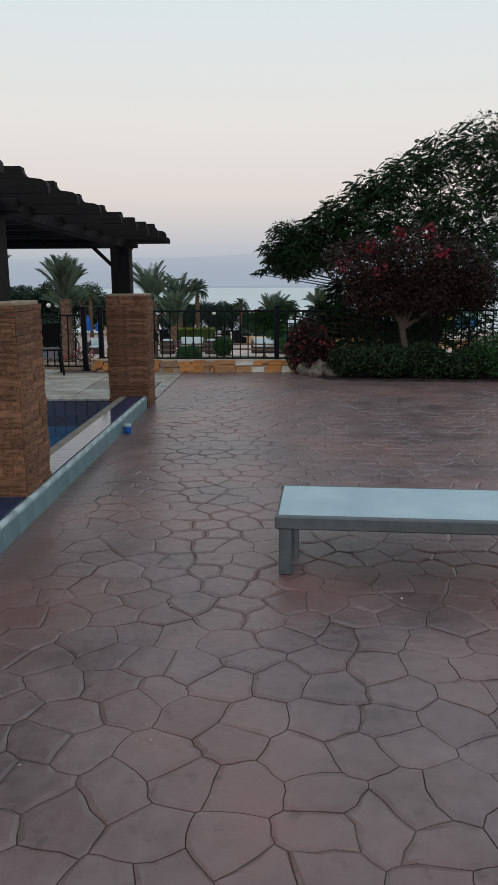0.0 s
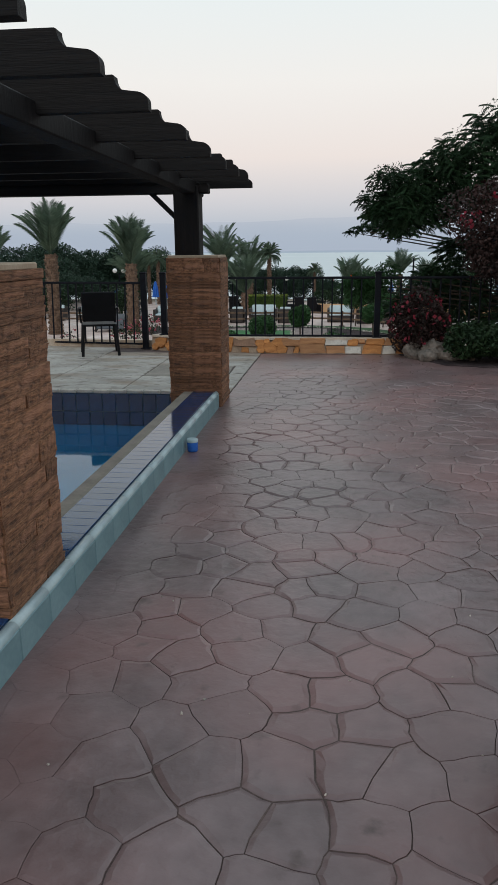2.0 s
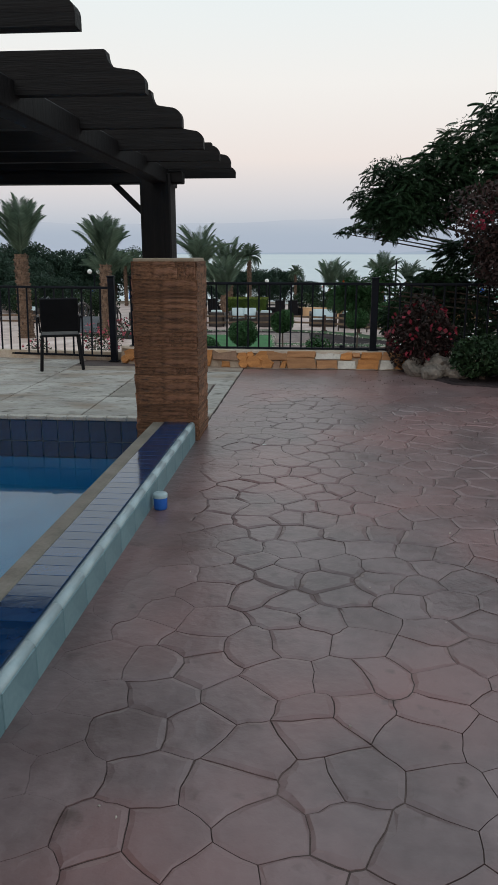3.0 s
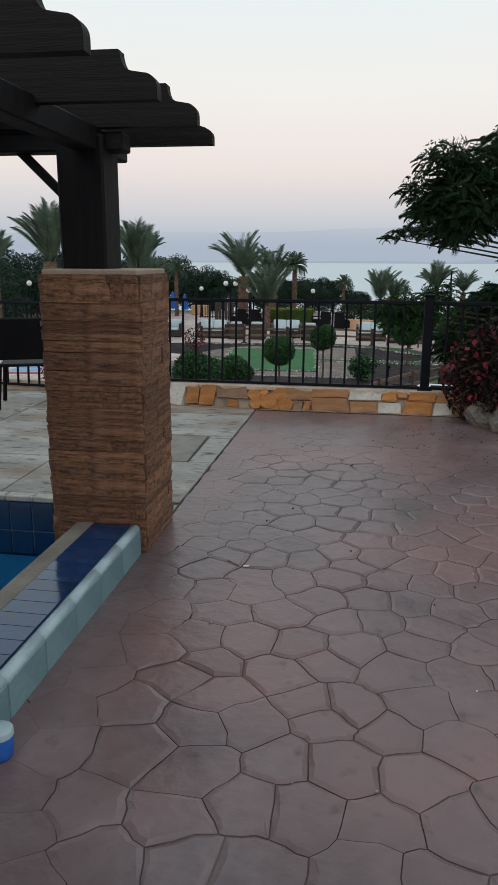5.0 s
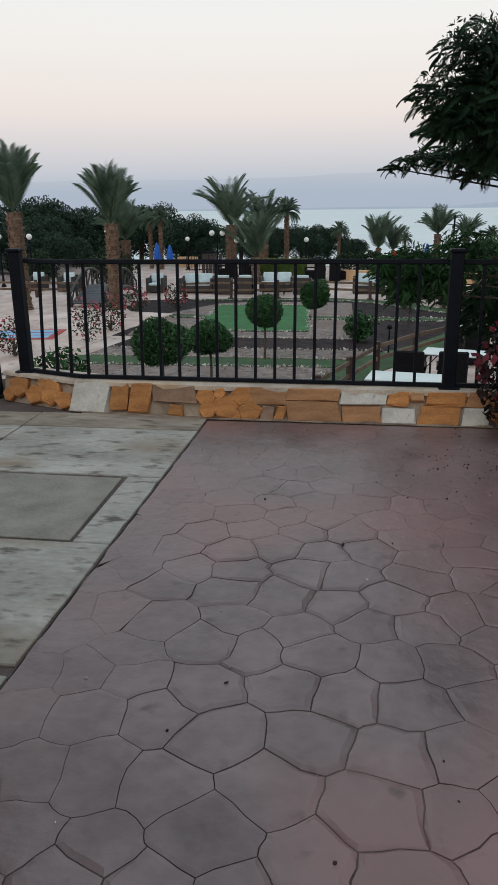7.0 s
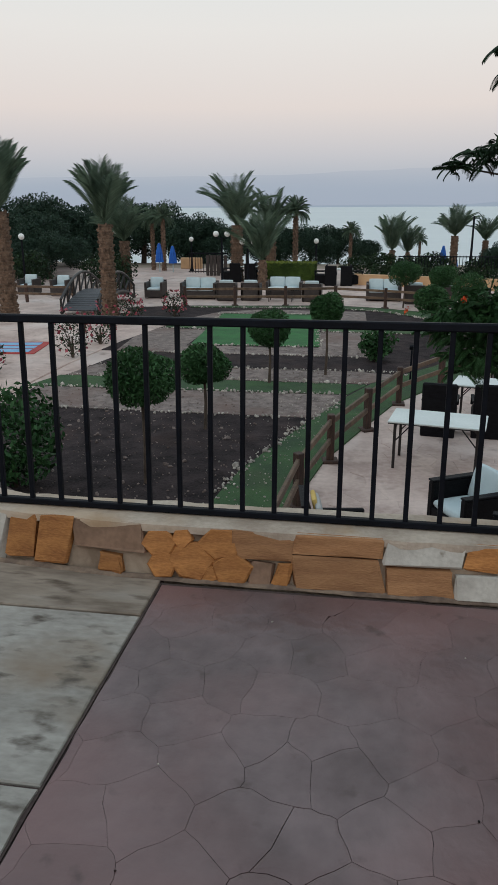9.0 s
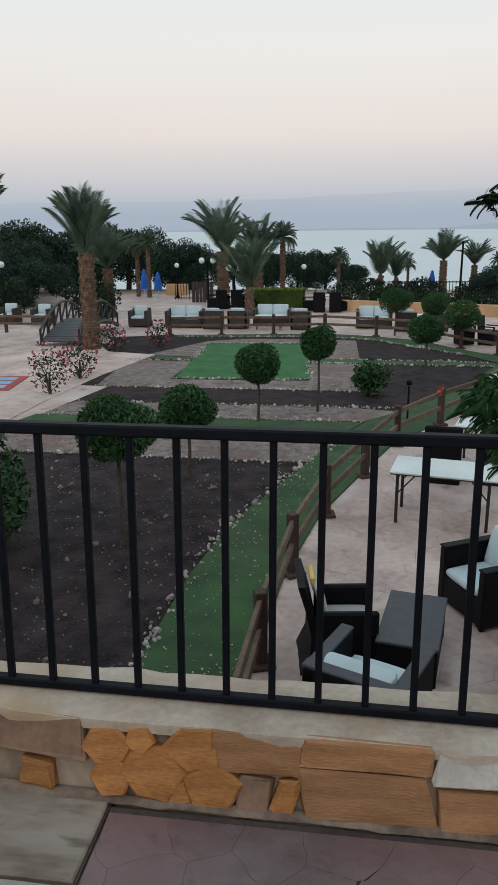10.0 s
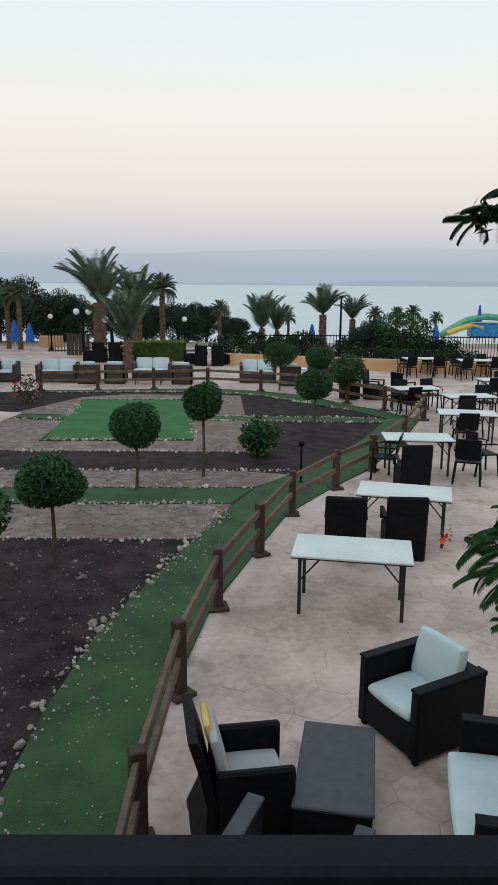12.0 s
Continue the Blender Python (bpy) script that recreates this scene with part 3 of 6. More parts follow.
structure("wall_retaining", Geo().prism([(-14, 14.9), (-3.0, 14.07), (-2.2, 13.8), (9, 13.785), (9, 13.9), (-2.15, 13.91), (-3, 14.2), (-14, 15.0)], G - 0.2, 0.12), M_MORTAR, "plastered retaining wall under the terrace edge")


# ---- upper terrace: pool, pillars, pergola ----
KX = -1.345
pool = tagged(new("pool", Geo().prism([(-9, -6), (-1.715, -6), (-1.715, 10.25), (-9, 10.25)], -1.45, -1.4).mesh("pool", M_POOL)), "blue swimming pool basin", "pool", kind="structure")
for poly in ([(-9, 10.25), (-1.715, 10.25), (-1.715, 10.4), (-9, 10.4)], [(-1.715, -6), (-1.62, -6), (-1.62, 10.25), (-1.715, 10.25)], [(-9.1, -6), (-9, -6), (-9, 10.4), (-9.1, 10.4)], [(-9, -6.1), (-1.715, -6.1), (-1.715, -6), (-9, -6)]):
    part("pool_side", Geo().prism(poly, -1.5, -0.03), M_POOL, pool, "blue pool side wall")
water = part("water_pool", Geo().add([(-9, -6, -0.38), (-1.716, -6, -0.38), (-1.716, 10.249, -0.38), (-9, 10.249, -0.38)], [(0, 1, 2, 3)]), M_WATER)
tagged(water, "still turquoise pool water", "water", kind="structure")
water.visible_shadow = False
band = part("tile_band", Geo().box((-5.36, 10.246, -0.2), (7.28, 0.012, 0.38)), M_GROUT, pool, "pale grout behind the pool edge tiles")
tile_me = Geo().box((0, 0, 0), (0.15, 0.012, 0.205), 0.004).mesh("tile", M_BLUE)
for k in range(2):
    for i in range(28):
        part("tile", tile_me, None, band, m=pose(-1.795 - 0.158 * i, 10.238, -0.135 - 0.213 * k))

edge_me = Geo().box((0, 0, 0), (0.192, 0.085, 0.036), 0.006).mesh("edge_stone", M_PALE)
for i in range(36):
    part("edge_stone", edge_me, None, pool, m=pose(-1.84 - 0.197 * i, 10.262, -0.006 + R.uniform(-0.002, 0.002)))

kerb = thing("pool_kerb", "pale blue tiled pool kerb with cobalt blue top tiles", "kerb", m=pose(KX, 9.5, 0, 0, 0, -0.7) @ pose(-KX, -9.5, 0))
part("core", Geo().box((KX - 0.165, 1.7, 0.055), (0.32, 15.5, 0.19)), M_GROUT, kerb, "grey grout bed")
part("gutter", Geo().box((KX - 0.312, 1.7, 0.056), (0.1, 15.5, 0.2), 0.006), M_COPE, kerb, "grey brown concrete gutter edge")
face_me = Geo().box((0, 0, 0), (0.012, 0.292, 0.142), 0.003).mesh("face_tile", M_KERB)
bull = Geo()
bull.tube([(0, -0.146, 0), (0, 0.146, 0)], 0.026, 10)
bull_me = bull.mesh("bullnose_tile", M_BULL, True)
top_me = Geo().box((0, 0, 0), (0.205, 0.1025, 0.012), 0.0015).mesh("top_tile", M_BLUE)
for i in range(52):
    y = 9.40 - 0.298 * i
    part("face_tile", face_me, None, kerb, m=pose(KX + 0.001, y - 0.12, 0.068))
    part("bullnose_tile", bull_me, None, kerb, m=pose(KX - 0.022, y - 0.12, 0.142))
for i in range(110):
    part("top_tile", top_me, None, kerb, m=pose(KX - 0.156, 9.38 - 0.104 * i, 0.154))

# pale travertine slabs of the deck
xs = [-13.5, -12.0, -10.6, -9.3, -8.0, -6.9, -5.8, -4.7, -3.7, -2.62, -1.345]
ys = [10.31, 11.29, 12.19, 13.14, 13.98, 14.85]
for i in range(len(xs) - 1):
    for j in range(len(ys) - 1):
        x0, x1, y0, y1 = xs[i] + 0.005, xs[i + 1] - 0.005, ys[j] + 0.005, ys[j + 1] - 0.005
        if x1 > -3.3 and y1 > 13.6:
            y1 = min(y1, 13.5)
            if y0 > y1 - 0.05:
                continue
        if x1 > -1.5:
            if j == 1:
                x0 = -1.515
            steps = [y0 + (y1 - y0) * k / 9 for k in range(10)]
            edge = [(joint_x(y) - 0.006 - 0.012 * max(0, noise.noise(Vector((y * 7, 2, 5)))), y) for y in steps]
            outline = [(x0, y0)] + edge + [(x0, y1)]
        else:
            outline = [(x0, y0), (x1, y0), (x1, y1), (x0, y1)]
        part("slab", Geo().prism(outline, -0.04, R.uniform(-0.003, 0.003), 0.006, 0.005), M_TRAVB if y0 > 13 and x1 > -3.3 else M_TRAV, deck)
part("slab", Geo().prism([(-1.92, 10.06), (-1.345, 10.06), (-1.345, 10.252), (-1.92, 10.252)], -0.04, 0.0, 0.006, 0.004), M_TRAV, deck)
part("inspection_cover", Geo().prism([(-2.61, 11.31), (-1.535, 11.307), (-1.545, 12.155), (-2.61, 12.172)], -0.04, -0.001, 0.006, 0.003), M_COPE, deck, "grey slab cover in the deck")

unit = []
for s in range(4):
    r = random.Random(40 + s)
    g = Geo().box((0, 0, 0), (1, 1, 1), 0.03)
    g.v = [(x + r.uniform(-.03, .03), y + r.uniform(-.09, .09), z + r.uniform(-.04, .04)) for x, y, z in g.v]
    unit.append(g.mesh("stone", M_SAND))


def pillar(x0, x1, y0, y1, h, label, z0=0.0):
    """A square pillar clad in thin courses of rough sandstone."""
    p = thing("stone_pillar", label, "pillar", "pergola pillars", pose((x0 + x1) / 2, (y0 + y1) / 2, z0))
    h -= z0
    w, d = x1 - x0, y1 - y0
    part("core", Geo().box((0, 0, h / 2 - 0.01), (w - 0.05, d - 0.05, h)), M_SAND, p, "mortar core of the pillar")
    part("top", Geo().box((0, 0, h - 0.01), (w - 0.01, d - 0.01, 0.03), 0.006), M_SANDTOP, p, "pale mortar top")
    z = 0.0
    while z < h - 0.03:
        ch = min(R.choice((0.03, 0.04, 0.05, 0.06, 0.075, 0.095)), h - z - 0.02)
        for side in range(4):
            length = w if side % 2 == 0 else d
            off = (d if side % 2 == 0 else w) / 2
            u = -length / 2
            while u < length / 2 - 0.01:
                sw = min(R.uniform(0.28, 0.7), length / 2 - u)
                if length / 2 - u - sw < 0.06:
                    sw = length / 2 - u
                ob = part("stone", unit[R.randrange(4)], None, p)
                ob.matrix_basis = pose(0, 0, 0, 0, 0, 90 * side) @ pose(u + sw / 2, -off + 0.012 + R.uniform(-0.005, 0.005), z + ch / 2) @ Matrix.Diagonal((sw - 0.003, 0.045, ch - 0.002, 1))
                u += sw
        z += ch
    return p


pillar(-2.03, -1.45, 4.70, 5.27, 1.5, "rough brown sandstone pillar standing on the pool kerb", 0.158)
pillar(-1.835, -1.32, 9.46, 10.0, 1.5, "rough brown sandstone pillar standing at the pool corner")
pillar(-6.9, -6.32, 9.46, 10.05, 1.5, "rough brown sandstone pillar beside the pool")

perg = thing("pergola", "dark stained timber pergola with scalloped rafter ends", "pergola")
for x in (-1.63, -6.6):
    for y in (4.98, 9.76):
        if x < -6 and y < 5:
            continue
        part("post", Geo().box((x - (0.09 if y < 5 else 0.035), y, 1.83), (0.25, 0.25, 0.68), 0.012), M_WOODY, perg)
for y in (4.98, 9.76):
    part("cross_beam", Geo().box((-4.3, y, 2.14), (5.7, 0.14, 0.09), 0.008), M_WOOD, perg)
for x in (-1.63, -6.6):
    part("long_beam", Geo().box((x, 6.4, 2.15), (0.12, 7.5, 0.12), 0.008), M_WOODY, perg)
for y in (4.98, 9.76):
    part("brace", Geo().bar((-1.78, y, 1.86), (-2.05, y, 2.12), 0.045, 0.045, 0.005), M_WOOD, perg)


def scallop(dx):
    """Outline of a rafter's stepped and curved end, from the tip inwards: (x, z)."""
    pts = [(0.0, 0.0), (0.0, 0.04)]
    for (x0, z0, x1, z1) in ((0.0, 0.045, -0.14, 0.105), (-0.16, 0.14, -0.33, 0.265)):
        for k in range(7):
            t = k / 6 * math.pi / 2
            pts.append((x0 + (x1 - x0) * (1 - math.cos(t)), z0 + (z1 - z0) * math.sin(t)))
    return pts + [(dx, 0.265), (dx, 0.0)]


def rafter(prof, y, z):
    g = Geo()
    nn = len(prof)
    g.v = [(x, -0.03, z_) for x, z_ in prof] + [(x, 0.03, z_) for x, z_ in prof]
    g.f = [tuple(range(nn)), tuple(range(2 * nn - 1, nn - 1, -1))] + [(i, i + nn, (i + 1) % nn + nn, (i + 1) % nn) for i in range(nn)]
    part("rafter", g, M_WOOD, perg, m=pose(-1.05, y, z))


rafter(scallop(-6.2), 10.06, 2.165)
low = [(0.0, 0.0), (0.0, 0.036)]
for k in range(1, 7):
    t = k / 6 * math.pi / 2
    low.append((-0.06 * (1 - math.cos(t)), 0.036 + 0.044 * math.sin(t)))
low.append((-0.105, 0.086))
for k in range(1, 7):
    t = k / 6 * math.pi / 2
    low.append((-0.105 - 0.045 * math.sin(t), 0.086 + 0.06 * (1 - math.cos(t))))
low += [(-0.157, 0.15), (-6.2, 0.15), (-6.2, 0.0)]
for y, z, k in ((9.68, 2.2, 1.3), (8.95, 2.175, 1.25), (8.15, 2.15, 1.28), (7.4, 2.155, 1.15), (6.57, 2.15, 1.05), (5.7, 2.15, 1.0), (5.0, 2.152, 1.0), (4.3, 2.14, 1.0), (3.5, 2.14, 1.0), (2.7, 2.14, 1.0)):
    rafter([(px, pz * k) for px, pz in low], y, z)
for k in range(20):
    part("roof_board", Geo().box((-2.22 - 0.26 * k, 6.0, 2.39), (0.225, 8.0, 0.022), 0.004), M_SOFFIT, perg)


# ---- black railing on the wall ----
def picket(z0, z1):
    return Geo().box((0, 0, (z0 + z1) / 2), (0.022, 0.022, z1 - z0), 0.003).mesh("picket", M_IRON)


def railing(name, label, a, b, z0, z1, post_ends=(True, True), step=0.147, first=None):
    """A panel of upright pickets between a bottom and a flat top rail."""
    a, b = Vector(a), Vector(b)
    l = (b - a).length
    d = (b - a) / l
    m = pose(a.x, a.y, z0, 0, 0, math.degrees(math.atan2(d.y, d.x))) @ pose(0, 0, 0, -3.6 if d.x > 0 else 3.6) @ pose(0, 0, -z0)
    t = thing(name, label, "railing", "terrace railing panels", m)
    part("top_rail", Geo().box((l / 2, 0, z1 - 0.018), (l, 0.05, 0.036), 0.006), M_IRON, t)
    part("bottom_rail", Geo().box((l / 2, 0, z0 + 0.02), (l, 0.038, 0.03), 0.005), M_IRON, t)
    me = picket(z0 + 0.03, z1 - 0.034)
    s = step if first is None else first
    while s < l - 0.05:
        part("picket", me, None, t, m=pose(s, 0, 0))
        s += step
    return t


def rail_post(x, y, z0, z1, w=0.09):
    p = thing("railing_post", "black painted square steel railing post", "post", "railing posts", pose(x, y, z0))
    part("shaft", Geo().box((0, 0, (z1 - z0) / 2), (w, w, z1 - z0), 0.006), M_IRON, p)
    part("cap", Geo().box((0, 0, z1 - z0 + 0.012), (w + 0.02, w + 0.02, 0.026), 0.008), M_IRON, p)
    part("foot_plate", Geo().box((0, 0, 0.005), (w + 0.06, w + 0.06, 0.012), 0.003), M_IRON, p)


FY = 13.635
railing("railing", "black iron railing on the low stone wall", (-2.85, 13.86), (-2.35, FY + 0.04), WTOP, 1.15)
railing("railing", "black iron railing on the low stone wall", (-2.35, FY + 0.04), (0.43, FY), WTOP, 1.153, first=0.069, step=0.148)
railing("railing", "black iron railing on the low stone wall", (0.53, FY), (3.4, FY), WTOP, 1.15)
railing("railing", "black iron railing on the low stone wall", (3.5, FY), (6.4, FY), WTOP, 1.15)
railing("railing", "black iron railing along the pool deck", (-3.3, 14.0), (-6.4, 14.45), 0.05, 1.07)
railing("railing", "black iron railing along the pool deck", (-6.5, 14.46), (-9.6, 14.82), 0.05, 1.07)
for x, y, z in ((0.48, FY, WTOP), (3.45, FY, WTOP), (-2.9, 13.9, WTOP), (-3.24, 13.98, 0.0), (-6.45, 14.455, 0.0)):
    rail_post(x, y, z, 1.2)


# ---- things on the upper terrace ----
def lounger():
    t = thing("sun_lounger", "grey framed sun lounger with pale blue sling top", "lounger", m=pose(0.28, 3.67, 0, 0, 0, -5))
    part("sling", Geo().box((0.95, 0.33, 0.342), (1.9, 0.6, 0.03), 0.012), M_LTOP, t, "flat pale blue sling")
    for y in (0.02, 0.64):
        part("side_rail", Geo().box((0.95, y, 0.315), (1.92, 0.045, 0.075), 0.008), M_LOUNGE, t)
    for x in (0.02, 1.88):
        part("end_rail", Geo().box((x, 0.33, 0.315), (0.045, 0.58, 0.075), 0.008), M_LOUNGE, t)
    for x in (0.05, 1.85):
        for y in (0.04, 0.62):
            part("leg", Geo().box((x, y, 0.145), (0.075, 0.055, 0.29), 0.008), M_LOUNGE, t)
    part("brace", Geo().box((0.11, 0.04, 0.2), (0.03, 0.03, 0.2), 0.004), M_LOUNGE, t)
    part("hinge", Geo().box((1.62, 0.0, 0.335), (0.05, 0.03, 0.06), 0.006), M_PLAST, t, "black plastic hinge")


lounger()


def cup():
    t = thing("chlorine_tub", "small blue plastic tub with pale rim beside the kerb", "tub", m=pose(-1.3, 7.75, 0))
    part("body", Geo().lathe([(0.001, 0), (0.036, 0), (0.042, 0.01), (0.044, 0.085), (0.04, 0.09)], 16), M_UMB, t, smooth=True)
    part("lid", Geo().lathe([(0.046, 0.078), (0.046, 0.098), (0.04, 0.104), (0.001, 0.1045)], 16), M_BULL, t, "pale blue lid", smooth=True)


cup()


def plastic_chair(m, label="black plastic armchair with a flat back", group="black plastic chairs"):
    t = thing("plastic_chair", label, "chair", group, m)
    part("seat", Geo().box((0, 0, 0.43), (0.46, 0.45, 0.03), 0.012), M_PLAST, t)
    g = Geo().box((0, 0, 0), (0.46, 0.03, 0.42), 0.012, pose(0, 0.25, 0.69, -12))
    part("backrest", g, M_PLAST, t)
    for x in (-0.22, 0.22):
        part("leg", Geo().bar((x * 1.15, -0.24, 0), (x, -0.2, 0.44), 0.035, 0.035, 0.006), M_PLAST, t)
        part("leg", Geo().bar((x * 1.15, 0.27, 0), (x, 0.2, 0.44), 0.035, 0.035, 0.006), M_PLAST, t)
        part("armrest", Geo().tube([(x * 1.1, -0.2, 0.43), (x * 1.18, -0.22, 0.63), (x * 1.18, -0.1, 0.66), (x * 1.15, 0.26, 0.66)], 0.017, 6), M_PLAST, t)
    return t


plastic_chair(pose(-3.8, 13.3, 0, 0, 0, 200) @ Matrix.Scale(1.08, 4), "black plastic armchair on the pale pool deck")


# ---- lower terrace: rail fence ----
post_me = Geo().box((0, 0, 0.375), (0.11, 0.11, 0.75), 0.01).mesh("post", M_RAIL)
foot_me = Geo().box((0, 0, 0.02), (0.24, 0.24, 0.05), 0.012).mesh("base_plate", M_RAIL)
for i, (x, y) in enumerate(FENCE):
    t = thing("fence_post", "brown stained timber fence post on a square foot", "fence post", "garden fence posts", pose(x, y, G, 0, 0, 20 * i % 50))
    part("post", post_me, None, t)
    part("base_plate", foot_me, None, t)
for (a, b) in zip(FENCE, FENCE[1:]):
    t = thing("fence_rails", "pair of weathered timber rails between fence posts", "fence rail", "garden fence rails")
    for z, w in ((0.36, 0.09), (0.64, 0.09)):
        part("rail", Geo().bar((a[0], a[1], G + z + R.uniform(-.015, .015)), (b[0], b[1], G + z + R.uniform(-.015, .015)), 0.045, w, 0.006), M_RAILH, t)
# the fence left of the bridge
for (x0, x1) in ((-13.2, -11.9),):
    t = thing("fence_rails", "weathered timber rails beside the bridge", "fence rail", "garden fence rails")
    for z in (0.36, 0.64):
        part("rail", Geo().bar((x0 - 6, 38.9, G + z), (x1, 38.6, G + z), 0.05, 0.09, 0.006), M_RAILH, t)
    for x in (-19, -16.5, -14, -12):
        u = thing("fence_post", "brown stained timber fence post on a square foot", "fence post", "garden fence posts", pose(x, 38.75, G))
        part("post", post_me, None, u)


# ---- rattan furniture ----
def soft(c, s, m=None, b=0.05):
    """A plump cushion: a gridded box whose thin way swells in the middle and whose corners draw in."""
    g, known = Geo(), {}
    n, thin = 8, min(range(3), key=lambda k: s[k])
    a, e = [k for k in range(3) if k != thin]
    for ax in range(3):
        u, w = (ax + 1) % 3, (ax + 2) % 3
        for sg in (-1, 1):
            grid = {}
            for i in range(n + 1):
                for j in range(n + 1):
                    p = [0.0, 0.0, 0.0]
                    p[ax] = sg
                    p[u], p[w] = (math.sin(math.pi / 2 * (2 * q / n - 1)) for q in (i, j))
                    f = [p[0], p[1], p[2]]
                    edge = max(abs(p[a]), abs(p[e]))
                    f[thin] = p[thin] * (1 - 0.34 * edge ** 5)
                    f[a] = p[a] * (1 - 0.05 * abs(p[e]) ** 3) * (1 - 0.06 * p[thin] ** 2)
                    f[e] = p[e] * (1 - 0.05 * abs(p[a]) ** 3) * (1 - 0.06 * p[thin] ** 2)
                    at = Vector([c[k] + f[k] * s[k] / 2 * 1.03 for k in range(3)])
                    key = tuple(round(q, 4) for q in p)
                    if key not in known:
                        known[key] = len(g.v)
                        g.v.append(tuple(at if m is None else m @ at))
                    grid[i, j] = known[key]
            for i in range(n):
                for j in range(n):
                    q = (grid[i, j], grid[i + 1, j], grid[i + 1, j + 1], grid[i, j + 1])
                    g.f.append(q if sg > 0 else q[::-1])
    g.round = True
    return g


def box_armchair(name, label, m, w=0.78, d=0.76, arm=0.1, back=0.66, cushion=M_CUSH, rim=M_RATTAN, body=M_RATTAN, back_cushion=True, group="rattan armchairs", slide=0.0):
    """A square armchair with the seat facing -y."""
    t = thing(name, label, "armchair" if w < 1.17 else "sofa", group, m)
    part("base", Geo().box((0, 0, 0.19), (w - 0.02, d - 0.02, 0.28), 0.015), body, t)
    for s in (-1, 1):
        side = part("arm", Geo().box((s * (w / 2 - arm / 2), 0, 0.34), (arm, d, 0.6), 0.018), body, t)
        part("arm_top", Geo().box((s * (w / 2 - arm / 2), -0.002, 0.65), (arm + 0.006, d + 0.004, 0.024), 0.008), rim, side)
    rear = part("back", Geo().box((0, d / 2 - arm / 2, back / 2 + 0.02), (w - 0.01, arm, back - 0.02), 0.018), body, t)
    part("back_top", Geo().box((0, d / 2 - arm / 2, back + 0.008), (w, arm + 0.006, 0.024), 0.008), rim, rear)
    for x in (-1, 1):
        for y in (-1, 1):
            part("foot", Geo().box((x * (w / 2 - 0.05), y * (d / 2 - 0.05), 0.025), (0.05, 0.05, 0.05), 0.006), body, t)
    n = 1 if w < 1.17 else max(2, round(w / 0.75))
    sw = (w - 2 * arm - 0.01) / n
    for k in range(n):
        x = -w / 2 + arm + 0.005 + sw * (k + 0.5)
        part("seat_cushion", soft((x, -0.06 - slide, 0.385), (sw - 0.01, d - arm - 0.03, 0.12)), cushion, t)
        if back_cushion:
            part("back_cushion", soft((0, 0, 0), (sw - 0.02, 0.13, 0.42), pose(x, d / 2 - arm - 0.085, 0.62, -14)), cushion, t)
    return t


# the sitting group by the fence
box_armchair("rattan_armchair", "black rattan armchair with pale blue cushions", pose(0.90, 18.66, G, 0, 0, -62), 0.74, 0.74, back=0.62)
slumped = box_armchair("rattan_armchair", "black rattan armchair with grey rim and a slumped pale cushion", pose(-0.37, 16.60, G, 0, 0, 156), 0.80, 0.72, arm=0.11, rim=M_RATGREY, back_cushion=False)
part("back_cushion", soft((0, 0, 0), (0.57, 0.17, 0.2), pose(0, 0.17, 0.6, -18)), M_CUSH, slumped, "pale blue cushion slumped against the back")
box_armchair("rattan_armchair", "wide black rattan armchair with pale blue cushions", pose(1.26, 17.27, G, 0, 0, -103), 1.16, 0.8, back=0.66, slide=0.1)


def curved_chair(m):
    """An armchair with a tall raked back that flares at the foot."""
    t = thing("rattan_chair", "black rattan chair with grey cushion and yellow foam at its back", "armchair", "rattan armchairs", m)
    part("base", Geo().box((0, -0.02, 0.2), (0.58, 0.52, 0.34), 0.02), M_RATTAN, t)
    for s in (-1, 1):
        part("arm", Geo().box((s * 0.275, -0.04, 0.34), (0.07, 0.56, 0.62), 0.02), M_RATTAN, t)
    g = Geo()
    prof = [(0.34, 0.0), (0.25, 0.2), (0.24, 0.4), (0.29, 0.65), (0.37, 0.92)]
    for s, off in ((0.31, 0), (0.31, 0.07)):
        for y, z in prof:
            for x in (-s, s):
                g.v.append((x, y + off, z))
    n = len(prof)
    for o in (0, 2 * n):
        for i in range(n - 1):
            a = o + 2 * i
            g.f.append((a, a + 1, a + 3, a + 2) if o == 0 else (a + 1, a, a + 2, a + 3))
    for i in range(n - 1):
        a = 2 * i
        g.f += [(a, a + 2, a + 2 + 2 * n, a + 2 * n), (a + 1, a + 1 + 2 * n, a + 3 + 2 * n, a + 3)]
    g.f += [(2 * n - 2, 2 * n - 1, 4 * n - 1, 4 * n - 2), (0, 2 * n, 2 * n + 1, 1)]
    part("backrest", g, M_RATTAN, t)
    part("seat_cushion", soft((0, -0.04, 0.42), (0.46, 0.48, 0.09)), M_CUSHG, t, "grey seat cushion")
    part("back_cushion", soft((0, 0, 0), (0.46, 0.08, 0.42), pose(0, 0.2, 0.66, -14)), M_CUSHG, t, "grey back cushion")
    part("foam", soft((0, 0, 0), (0.3, 0.06, 0.16), pose(0.05, 0.27, 0.83, -14), 0.025), M_YELLOW, t, "yellow foam edge")
    for x in (-0.25, 0.25):
        part("foot", Geo().box((x, -0.24, 0.02), (0.05, 0.05, 0.05), 0.006), M_RATTAN, t)


curved_chair(pose(-0.6, 17.62, G, 0, 0, 98) @ Matrix.Scale(0.94, 4))


